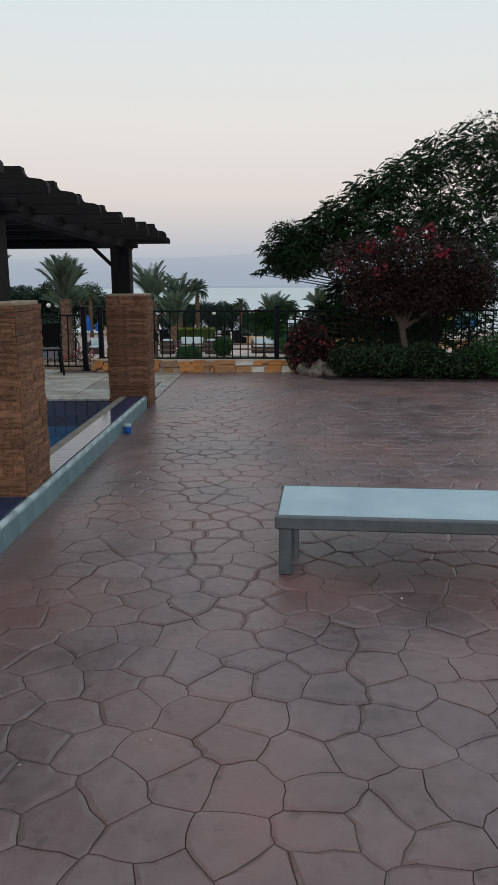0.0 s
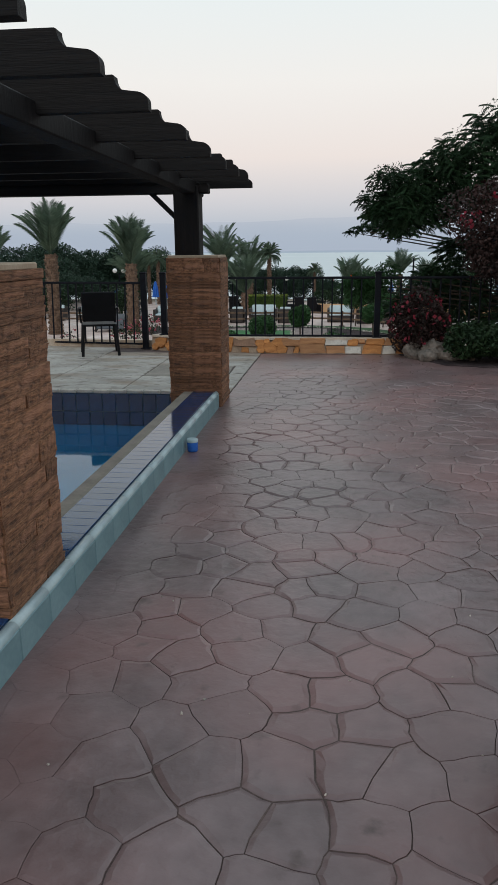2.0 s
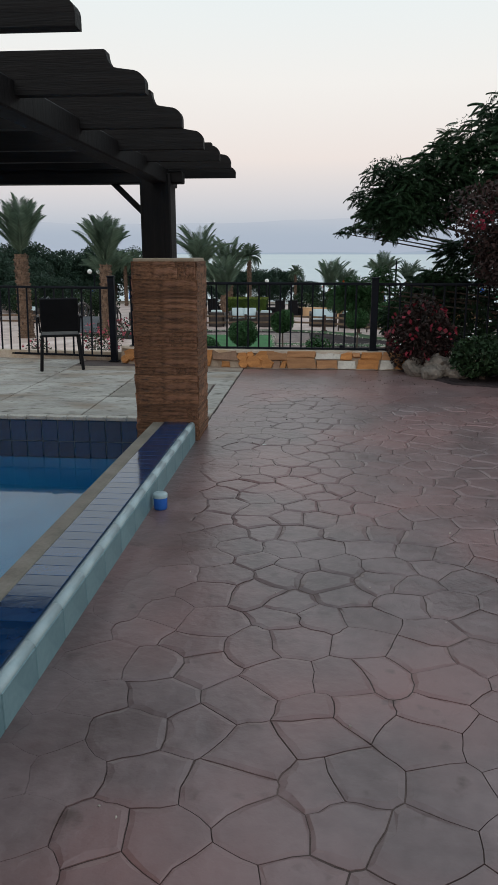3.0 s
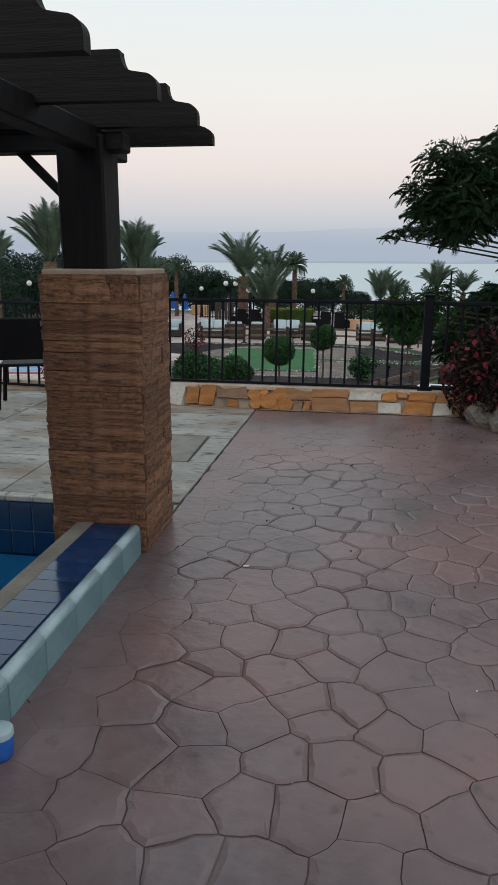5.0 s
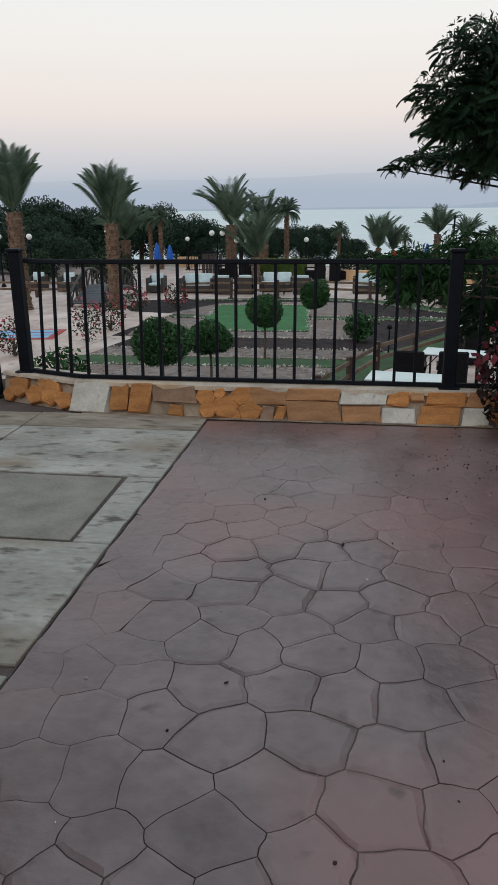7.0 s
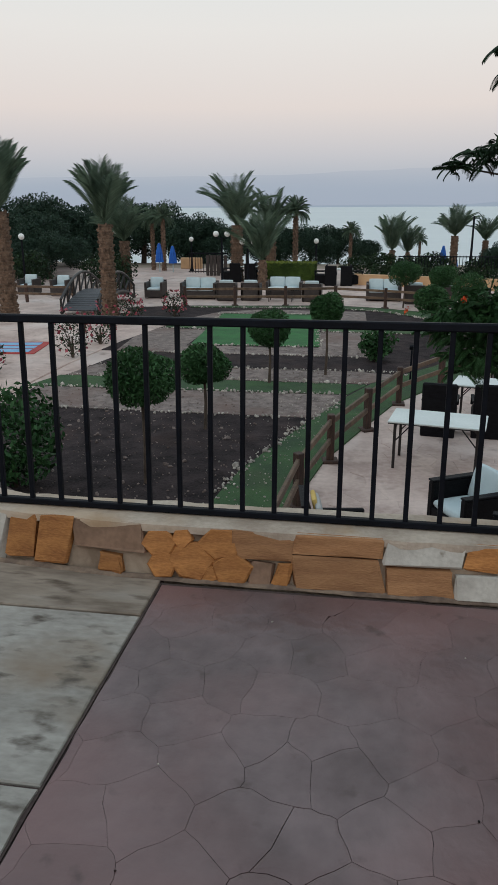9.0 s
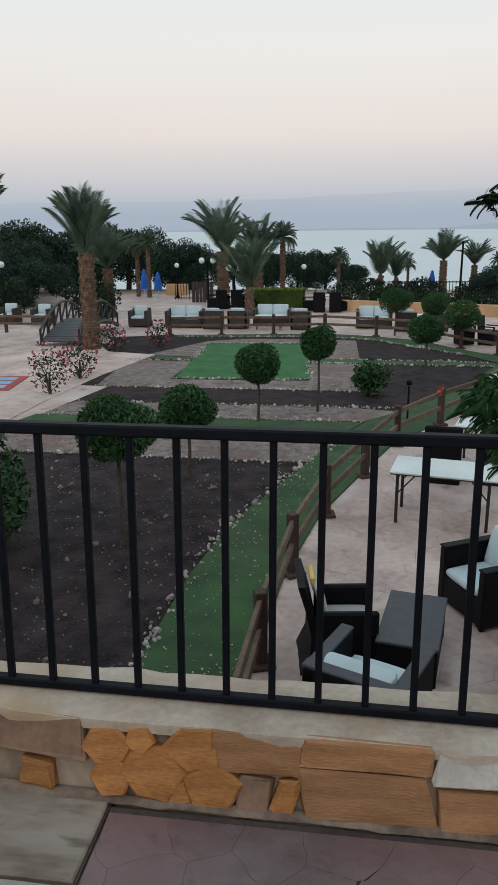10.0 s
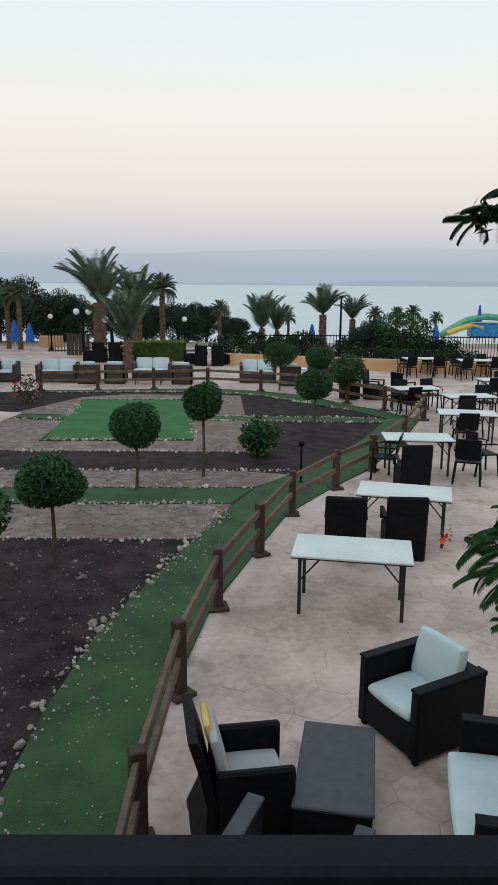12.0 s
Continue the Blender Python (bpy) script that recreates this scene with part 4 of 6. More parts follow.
def coffee_table(m):
    t = thing("coffee_table", "low dark rattan coffee table", "table", m=m)
    part("tabletop", Geo().box((0, 0, 0.385), (0.54, 0.97, 0.03), 0.008), M_RATGREY, t, "dark grey woven top")
    for s in (-1, 1):
        part("side_panel", Geo().box((s * 0.245, 0, 0.22), (0.03, 0.94, 0.3), 0.01), M_RATTAN, t)
        part("end_panel", Geo().box((0, s * 0.455, 0.22), (0.5, 0.03, 0.3), 0.01), M_RATTAN, t)
        for q in (-1, 1):
            part("leg", Geo().box((s * 0.235, q * 0.44, 0.19), (0.05, 0.05, 0.38), 0.008), M_RATTAN, t)


coffee_table(pose(0.055, 17.71, G, 0, 0, -11))


# ---- dining tables and chairs ----
def dining_table(m, w=1.36, d=0.76, label="white topped folding table with dark steel legs"):
    t = thing("dining_table", label, "table", "patio dining tables", m)
    top = part("tabletop", Geo().box((0, 0, 0.728), (w, d, 0.026), 0.006), M_TTOP, t, "white tabletop")
    part("edge_band", Geo().box((0, 0, 0.708), (w - 0.01, d - 0.01, 0.016), 0.004), M_TLEG, top, "dark edge band")
    for x in (-1, 1):
        for y in (-1, 1):
            part("leg", Geo().bar((x * (w / 2 - 0.09), y * (d / 2 - 0.08), 0), (x * (w / 2 - 0.11), y * (d / 2 - 0.08), 0.705), 0.04, 0.04, 0.005), M_TLEG, t)
        part("cross_bar", Geo().bar((x * (w / 2 - 0.11), -(d / 2 - 0.08), 0.66), (x * (w / 2 - 0.11), d / 2 - 0.08, 0.66), 0.03, 0.03, 0.004), M_TLEG, t)
        for y in (-1, 1):
            part("brace", Geo().bar((x * (w / 2 - 0.1), y * (d / 2 - 0.08), 0.42), (x * (w / 2 - 0.34), y * (d / 2 - 0.1), 0.7), 0.018, 0.018, 0.002), M_TLEG, t)
    return t


ta = dining_table(pose(0.71, 21.11, G, 0, 0, -11))
for x, y, r in ((1.87, 23.5, -16), (3.04, 27.4, -4), (4.95, 30.25, -12), (5.85, 32.95, 6), (4.75, 34.45, 10), (7.1, 43.2, 2), (9.2, 42.6, -4), (8.0, 36.5, 4), (7.6, 30.6, -8)):
    copy_thing(ta, pose(x, y, G, 0, 0, r))


def wicker_chair(m):
    t = thing("wicker_chair", "tall backed black wicker dining chair", "chair", "wicker dining chairs", m)
    part("base", Geo().box((0, 0, 0.24), (0.54, 0.52, 0.42), 0.02), M_RATTAN, t)
    part("seat", Geo().box((0, -0.02, 0.46), (0.5, 0.48, 0.05), 0.02), M_RATTAN, t)
    g = Geo().box((0, 0, 0), (0.56, 0.07, 0.95), 0.025, pose(0, 0.28, 0.47, -5))
    part("backrest", g, M_RATTAN, t)
    for s in (-1, 1):
        part("arm", Geo().box((s * 0.265, -0.02, 0.62), (0.06, 0.5, 0.04), 0.012), M_RATTAN, t)
        part("arm_post", Geo().box((s * 0.265, -0.24, 0.54), (0.05, 0.05, 0.16), 0.01), M_RATTAN, t)
    return t


wc = wicker_chair(pose(0.9, 22.8, G, 0, 0, 170))
for x, y, r in ((1.7, 22.8, 176), (2.6, 26.0, 182), (4.9, 36.6, 120), (4.0, 36.9, 60), (3.2, 36.9, 10), (5.9, 26.8, 250)):
    copy_thing(wc, pose(x, y, G, 0, 0, r))
pc = plastic_chair(pose(2.32, 26.95, G, 0, 0, 250), "black plastic armchair at a patio table", "patio plastic chairs")
for x, y, r in ((3.85, 26.65, 160), (4.35, 27.3, 100), (4.7, 29.5, 175), (5.3, 31.0, 5), (5.5, 32.2, 180), (4.3, 34.9, 330), (5.4, 35.1, 20), (4.4, 33.7, 200), (6.6, 33.7, 0), (6.5, 42.6, 200), (7.8, 42.7, 160),
                (6.6, 43.8, 340), (7.7, 43.9, 20), (8.6, 42.0, 190), (9.9, 42.1, 170), (8.7, 43.3, 0), (9.8, 43.2, 10), (6.4, 30.1, 80), (7.6, 35.9, 180), (8.4, 37.2, 0)):
    copy_thing(pc, pose(x, y, G, 0, 0, r))

# ---- far seating behind the garden ----
for x, y, w in ((-7.3, 40.9, 1.5), (-3.8, 41.6, 1.5), (0.3, 41.1, 1.4)):
    box_armchair("rattan_sofa", "brown rattan sofa with pale cushions behind the rail fence", pose(x, y, G), w, 0.85, back=0.68, body=M_RATBROWN, rim=M_RATBROWN, group="brown rattan sofas")
for x, y, r in ((-9.2, 40.9, 0), (-5.05, 40.6, 180), (-2.55, 40.5, 180), (-6.05, 40.5, 184), (1.5, 40.3, 176), (2.6, 40.2, 190), (-13.6, 41.4, 0), (-15.2, 41.6, 0)):
    box_armchair("rattan_armchair", "brown rattan armchair with pale cushion behind the rail fence", pose(x, y, G, 0, 0, r), 0.78, 0.8, back=0.7, body=M_RATBROWN, rim=M_RATBROWN, group="brown rattan armchairs")
copy_thing(ta, pose(-3.8, 40.3, G) @ Matrix.Diagonal((0.8, 0.8, 0.72, 1)))
copy_thing(ta, pose(2.2, 41.0, G) @ Matrix.Diagonal((0.8, 0.8, 0.72, 1)))
for cx, cy in ((-1.75, 47.2), (-6.6, 48.4)):
    copy_thing(ta, pose(cx, cy, G))
    for k, (dx, dy, r) in enumerate(((-0.9, 0, 270), (0.9, 0, 90), (-0.35, -0.6, 180), (0.4, -0.6, 180))):
        copy_thing(wc, pose(cx + dx, cy + dy, G, 0, 0, r))


# ---- bridge ----
def bridge(m):
    t = thing("garden_bridge", "small arched dark timber bridge with lattice sides", "bridge", m=m)
    w, l = 1.35, 5.0
    for i in range(26):
        y = -l / 2 + l * (i + 0.5) / 26
        z = 0.12 + 0.5 * math.cos(math.pi * y / (l + 0.3))
        part("plank", Geo().box((0, 0, 0), (w, 0.17, 0.04), 0.006, pose(0, y, z, math.degrees(-0.5 * math.pi / (l + 0.3) * math.sin(math.pi * y / (l + 0.3))))), M_RATGREY, t)
    for s in (-1, 1):
        pts = [(s * w / 2, -l / 2 + l * i / 14, 0.55 + 0.75 * math.sin(math.pi * i / 14)) for i in range(15)]
        part("handrail", Geo().tube(pts, 0.05, 6), M_TLEG, t)
        part("stringer", Geo().tube([(s * w / 2, p[1], 0.04 + 0.5 * math.cos(math.pi * p[1] / (l + 0.3))) for p in pts], 0.07, 6), M_TLEG, t)
        for i in range(0, 15, 2):
            p = pts[i]
            part("baluster", Geo().bar((p[0], p[1], 0.1 + 0.45 * math.cos(math.pi * p[1] / (l + 0.3))), p, 0.06), M_TLEG, t)
        for i in range(0, 12, 2):
            a, b = pts[i], pts[i + 2]
            part("lattice", Geo().bar((a[0], a[1], 0.12 + 0.45 * math.cos(math.pi * a[1] / (l + 0.3))), b, 0.05), M_TLEG, t)


bridge(pose(-10.52, 37.8, G + 0.02, 0, 0, 3))


# ---- lamps, umbrellas, walls, hedge, shore fence ----
def garden_lamp(x, y, h=2.7, two=True):
    t = thing("garden_lamp", "black lamp post with white globe shades" if two else "black lamp post with one white globe", "lamp", "globe lamp posts", pose(x, y, G))
    part("pole", Geo().lathe([(0.12, 0), (0.12, 0.08), (0.07, 0.14), (0.05, 0.5), (0.04, h)], 10), M_IRON, t, smooth=True)
    gl = [(0.001, -0.14)] + [(0.14 * math.cos(a), 0.14 * math.sin(a)) for a in [math.pi * (k / 8 - 0.5) for k in range(1, 8)]] + [(0.001, 0.14)]
    for s in ((-1, 1) if two else (0,)):
        arm = part("arm", Geo().tube([(0, 0, h - 0.12), (s * 0.25, 0, h - 0.08), (s * 0.27, 0, h)], 0.02, 6), M_IRON, t)
        part("globe", Geo().lathe(gl, 14, (s * 0.27, 0, h + 0.12)), M_GLOBE, arm, "white glass globe", smooth=True)


for x, y, h, two in ((-7.3, 45.9, 2.3, True), (-6.05, 46.0, 1.95, True), (-13.2, 47, 2.4, True), (-15.8, 42.5, 2.3, False), (-17.6, 43, 2.3, False), (-3.2, 52, 1.7, False), (-10.7, 54, 1.7, False)):
    garden_lamp(x, y, h, two)


def umbrella(x, y, z, h):
    t = thing("beach_umbrella", "closed blue beach umbrella on a white pole", "umbrella", "closed beach umbrellas", pose(x, y, z))
    part("pole", Geo().tube([(0, 0, 0), (0, 0, h)], 0.03, 6), M_BULL, t, "pale pole")
    g = Geo()
    for k, (r, zz) in enumerate(((0.21, 0.34), (0.19, 0.42), (0.15, 0.7), (0.06, 0.97), (0.01, 1.0))):
        for i in range(16):
            a = 2 * math.pi * i / 16
            q = r * (1 + (0.22 if i % 2 else -0.15))
            g.v.append((q * math.cos(a), q * math.sin(a), h * zz))
        if k:
            for i in range(16):
                g.f.append(((k - 1) * 16 + i, (k - 1) * 16 + (i + 1) % 16, k * 16 + (i + 1) % 16, k * 16 + i))
    part("canopy", g, M_UMB, t, "folded blue canvas")


for x, y, z, h in ((-12.4, 53, G, 1.65), (-11.6, 53, G, 1.5), (-14.3, 50, G, 1.3), (4.2, 58, G - 0.3, 1.6), (4.9, 58, G - 0.3, 1.05), (12.4, 60, G - 0.3, 1.5), (20.2, 75, -3.2, 3.2)):
    umbrella(x, y, z, h)

structure("wall_planter", Geo().prism([(-1.0, 47.0), (3.9, 45.4), (9.6, 43.6), (13, 42.8), (13, 43.2), (9.7, 44), (4.0, 45.8), (-1, 47.4)], G, G + 0.5, 0.03, 0.02), M_TERRA, "low orange plastered planter wall")
structure("wall_back", Geo().box((-11.1, 55.6, G + 0.32), (1.3, 0.4, 0.66), 0.03), M_TERRA, "low orange plastered wall")
t = thing("timber_gate", "dark timber screen beside the terrace", "screen", m=pose(-8.6, 51, G))
for i in range(6):
    part("board", Geo().box((-0.5 + 0.2 * i, 0, 0.55), (0.17, 0.05, 1.1), 0.006), M_RATBROWN, t)
for x0, x1, y in ((1.2, 7.6, 50.5), (7.6, 14.6, 50.0), (-10.5, -8.2, 52.3)):
    t = thing("shore_fence", "black iron fence above the shore", "fence", "shore fence panels", pose(x0, y, G))
    l = x1 - x0
    for z in (0.12, 1.12):
        part("rail", Geo().box((l / 2, 0, z), (l, 0.05, 0.05)), M_IRON, t)
    bar_me = Geo().box((0, 0, 0.6), (0.03, 0.03, 1.15)).mesh("bar", M_IRON)
    for k in range(int(l / 0.16)):
        part("bar", bar_me, None, t, m=pose(0.08 + 0.16 * k, 0, 0))
t = thing("garden_spotlight", "small black spotlight on a stake in the mulch", "lamp", m=pose(0.62, 26.5, G))
part("stake", Geo().tube([(0, 0, 0), (0, 0, 0.72)], 0.022, 6), M_IRON, t)
part("head", Geo().box((0, 0, 0), (0.11, 0.08, 0.1), 0.015, pose(0, 0, 0.78, 25)), M_IRON, t)
t = thing("lamp_pole", "tall dark pole near the shore", "pole", m=pose(5.2, 53, G))
part("shaft", Geo().tube([(0, 0, 0), (0, 0, 3.1)], [0.07, 0.05], 8), M_IRON, t)
t = thing("water_slide", "blue, green and yellow water slide by the shore", "slide", m=pose(19.2, 75, -3.2))
part("tower", Geo().box((1.4, 0, 1.1), (2.4, 1.2, 1.2), 0.1), M_SLIDEB, t, "blue tower panel")
part("chute", Geo().tube([(-2.2, 0, 0.6), (-1.2, 0.2, 1.2), (0, 0, 1.9), (1.5, 0, 2.2), (3.2, 0, 2.1)], 0.28, 8), M_SLIDEG, t, "green chute")
part("chute", Geo().tube([(-1.8, -0.5, 0.8), (-0.5, -0.5, 1.3), (0.3, -0.4, 1.5), (1.2, -0.4, 1.3)], 0.24, 8), M_SLIDEY, t, "yellow chute")
for x in (0.3, 2.4):
    part("leg", Geo().box((x, 0, 0.3), (0.12, 0.12, 0.6)), M_BULL, t)
part("deck", Geo().box((1.4, 0, 1.72), (2.6, 1.4, 0.08)), M_BULL, t)

t = thing("floor_game", "red and blue painted board on the pale path", "game board", m=pose(-10.4, 29.0, G + 0.03, 0, 0, 8))
part("board", Geo().box((0, 0, 0.01), (2.7, 1.75, 0.02), 0.004), M_RED, t)
for k in range(3):
    part("stripe", Geo().box((-0.1, -0.5 + 0.5 * k, 0.024), (2.5, 0.36, 0.012), 0.003), M_LBLUE, t, "light blue stripe")


# ---- plants ----
def leaves(pts, size, seed, flat=0.0, aspect=0.45):
    """Small leaf blades at the places given, turned at random."""
    r = np.random.default_rng(seed)
    n = len(pts)
    d = r.normal(size=(n, 3))
    d[:, 2] *= 1 - flat
    d /= np.linalg.norm(d, axis=1)[:, None]
    e = r.normal(size=(n, 3))
    e -= (e * d).sum(1)[:, None] * d
    e /= np.linalg.norm(e, axis=1)[:, None] + 1e-9
    s = size * r.uniform(0.6, 1.3, size=(n, 1))
    return np.stack([pts - d * s / 2, pts + e * s * aspect / 2, pts + d * s / 2, pts - e * s * aspect / 2], axis=1)


def blob(n, seed, radius=(1, 1, 1), lump=0.25, shell=0.6):
    """Places spread in a lumpy ball, mostly near its skin."""
    r = np.random.default_rng(seed)
    d = r.normal(size=(n, 3))
    d /= np.linalg.norm(d, axis=1)[:, None]
    bump = np.zeros(n)
    for k in range(14):
        c = r.normal(size=3)
        c /= np.linalg.norm(c)
        bump += np.clip((d @ c - 0.75) * 4, 0, 1) * r.uniform(-0.5, 1)
    rad = (shell + (1 - shell) * r.uniform(size=n) ** 0.6) * (1 + lump * bump)
    return d * rad[:, None] * np.array(radius)


def topiary(x, y, ztop, zbot, w, label="clipped ball topiary tree with a thin trunk", lean=0.0):
    t = thing("topiary_tree", label, "tree", "ball topiary trees", pose(x, y, G))
    h, c = (ztop - zbot) / 2, (ztop + zbot) / 2 - G
    part("trunk", Geo().tube([(0, 0, 0), (lean * 0.5 + 0.02, 0, c * 0.4), (lean, 0.01, c)], [0.035, 0.028, 0.022], 7), M_BARK, t, "thin bare trunk")
    sd = int(abs(x * 31 + y * 17)) + 3
    pts = blob(6800, sd, (w / 2, w / 2, h), 0.17, 0.45) + np.array([lean, 0, c])
    part("crown", Geo().quads(leaves(pts, 0.078, sd + 1, aspect=0.32)), M_LEAF2, t, "dense dark green leaves")


for a in ((-3.08, 22.45, -0.6, -1.3, 0.88), (-2.42, 26.0, -0.5, -1.28, 0.92), (-1.25, 26.95, -0.26, -0.95, 0.74), (1.0, 38.8, -0.36, -1.25, 1.15), (1.42, 31.5, -0.5, -1.25, 0.9), (2.95, 36.0, -0.55, -1.5, 1.15),
          (-3.36, 19.8, -0.2, -0.95, 0.95), (2.3, 38.2, -0.5, -1.3, 1.0)):
    topiary(*a)


def shrub(x, y, z, rx, ry, h, mats, label, n=2500, leaf=0.09, seed=1, flowers=0, name="shrub", fmat=None):
    t = thing(name, label, "shrub", "", pose(x, y, z))
    part("stem", Geo().tube([(0, 0, 0), (0.02, 0, h * 0.5)], [0.04, 0.02], 6), M_BARK, t, "woody stem")
    pts = blob(n, seed, (rx, ry, h / 2), 0.3, 0.35) + np.array([0, 0, h * 0.52])
    pts = pts[pts[:, 2] > 0.0]
    if n < 600:
        for k in range(9):
            end = pts[k * len(pts) // 9]
            part("twig", Geo().tube([(0, 0, 0.02), (end[0] * 0.35, end[1] * 0.35, end[2] * 0.6), tuple(end)], [0.014, 0.01, 0.004], 5), M_BARK, t)
    part("foliage", Geo().quads(leaves(pts, leaf, seed + 5)), mats, t)
    if flowers:
        f = blob(flowers, seed + 9, (rx * 1.02, ry * 1.02, h / 2 * 1.02), 0.3, 0.9) + np.array([0, 0, h * 0.52])
        f = f[f[:, 2] > h * 0.2]
        part("blossom", Geo().quads(leaves(f, leaf * 1.1, seed + 6, aspect=0.9)), fmat or M_FLOWER, t, "red blossoms")


# planting bed beside the upper terrace
bed = structure("ground_planting_bed", Geo().prism([(0.8, 13.4), (1.35, 12.35), (2.2, 12.1), (9, 11.7), (9, 13.4)], -0.02, 0.022, 0.05, 0.02), M_SOIL, "dark soil of the planting bed")
shrub(1.08, 13.25, 0.02, 0.42, 0.42, 0.9, M_BOUG, "rounded reddish shrub with red flowers by the wall", 4200, 0.065, 11, 170)
k = 0
for x, y, r, h in ((1.75, 12.65, 0.42, 0.5), (2.35, 12.55, 0.48, 0.52), (3.0, 12.5, 0.4, 0.6), (3.6, 12.4, 0.42, 0.4), (4.35, 12.25, 0.55, 0.74), (5.3, 12.2, 0.6, 0.7), (2.7, 13.0, 0.45, 0.55), (4.1, 13.0, 0.5, 0.5)):
    k += 1
    shrub(x, y, 0.03, r, r * 0.85, h, M_LEAF2 if k == 5 else M_HEDGEG, "low leafy green shrub in the planting bed", 3000, 0.07, 20 + k)
# rocks at the end of the wall
t = thing("rock_pile", "grey brown boulders at the end of the low wall", "rocks", m=pose(1.15, 12.85, 0))
for i, (x, y, r) in enumerate(((-0.15, 0.2, 0.17), (0.1, 0.1, 0.2), (0.32, 0.0, 0.17), (0.0, -0.05, 0.12))):
    g = Geo()
    bmx = bmesh.new()
    bmesh.ops.create_icosphere(bmx, subdivisions=3, radius=r)
    for v in bmx.verts:
        v.co *= 1 + 0.45 * noise.noise(v.co * 6 + Vector((i, 0, 0))) + 0.14 * noise.noise(v.co * 19 + Vector((i, 3, 0)))
        v.co.z = v.co.z * 0.8 + r * 0.6
    g.add([v.co + Vector((x, y, 0)) for v in bmx.verts], [[v.index for v in f.verts] for f in bmx.faces])
    bmx.free()
    part("boulder", g, M_BOULDER, t)

# bougainvillea, tall and reddish
t = thing("bougainvillea", "tall reddish bougainvillea with crimson flowers", "shrub", m=pose(2.72, 13.0, 0.03))
part("trunk", Geo().tube([(0, 0, 0), (0.05, 0, 0.5), (-0.05, 0.05, 1.0), (0.05, 0, 1.6)], [0.07, 0.06, 0.05, 0.03], 8), M_BARK, t)
for i, (dx, dz) in enumerate(((-0.7, 1.9), (0.6, 2.0), (0.2, 2.3), (-0.3, 1.4), (0.9, 1.5))):
    part("limb", Geo().tube([(0, 0, 0.8), (dx * 0.5, 0, dz * 0.75), (dx, 0.05, dz)], [0.04, 0.025, 0.01], 6), M_BARK, t)
pts = np.concatenate([blob(4600, 70 + i, (rx, 0.6, rz), 0.35, 0.3) + np.array([x, 0, z]) for i, (x, z, rx, rz) in enumerate(((-0.72, 1.9, 0.62, 0.56), (0.1, 1.9, 0.75, 0.6), (0.85, 1.75, 0.62, 0.55), (-0.45, 1.4, 0.65, 0.4), (0.5, 1.4, 0.75, 0.42), (1.2, 1.5, 0.4, 0.45)))])
part("foliage", Geo().quads(leaves(pts, 0.065, 77)), M_BOUG, t)
pts = np.concatenate([blob(34, 170 + i, (0.16, 0.14, 0.14), 0.3, 0.3) + np.array(c) for i, c in enumerate(((-0.7, -0.5, 2.2), (-0.2, -0.5, 2.4), (0.3, -0.45, 2.45), (-0.5, -0.6, 1.8), (-1.1, -0.3, 1.9), (0.5, -0.6, 2.1)))])
part("blossom", Geo().quads(leaves(pts, 0.07, 79, aspect=0.9)), M_FLOWER, t, "crimson blossoms")


# ---- the feathery tree beside the railing ----
def feather(n_pairs, length, leaf):
    """One feathered leaf along +x, as blades (n, 4, 3)."""
    out = []
    for i in range(n_pairs):
        s = length * (i + 0.6) / n_pairs
        z = -0.35 * s * s / length
        w = leaf * math.sin(math.pi * (0.15 + 0.8 * i / n_pairs)) + leaf * 0.3
        for sd in (-1, 1):
            out.append([(s - 0.004, 0, z), (s + w * 0.35 + 0.006, sd * w * 0.5, z - 0.012), (s + w * 0.6, sd * w, z - 0.04), (s + w * 0.28 - 0.007, sd * w * 0.52, z - 0.016)])
    out.append([(0, -0.004, 0), (length * 0.5, -0.004, -0.09 * length), (length, 0, -0.35 * length), (length * 0.5, 0.004, -0.09 * length)])
    return np.array(out)


FE = feather(20, 0.22, 0.042)


def feathers(places, outward, seed, scale=1.0):
    r = np.random.default_rng(seed)
    out = []
    for p, o in zip(places, outward):
        yaw = math.atan2(o[1], o[0]) + r.normal() * 0.7
        m = pose(0, 0, 0, r.normal() * 25, r.uniform(-25, 35), math.degrees(yaw)).to_3x3()
        out.append(FE @ np.array(m).T * scale * r.uniform(0.7, 1.25) + p)
    return np.concatenate(out)


TX, TY = 4.2, 17.0
tree = thing("flame_tree", "broad dark tree with feathery leaves beside the railing", "tree", m=pose(TX, TY, G))
part("trunk", Geo().tube([(0, 0, 0), (0.1, 0, 1.2), (-0.05, 0.05, 2.4), (0.1, 0, 3.4)], [0.2, 0.16, 0.14, 0.11], 10), M_BARK, tree)
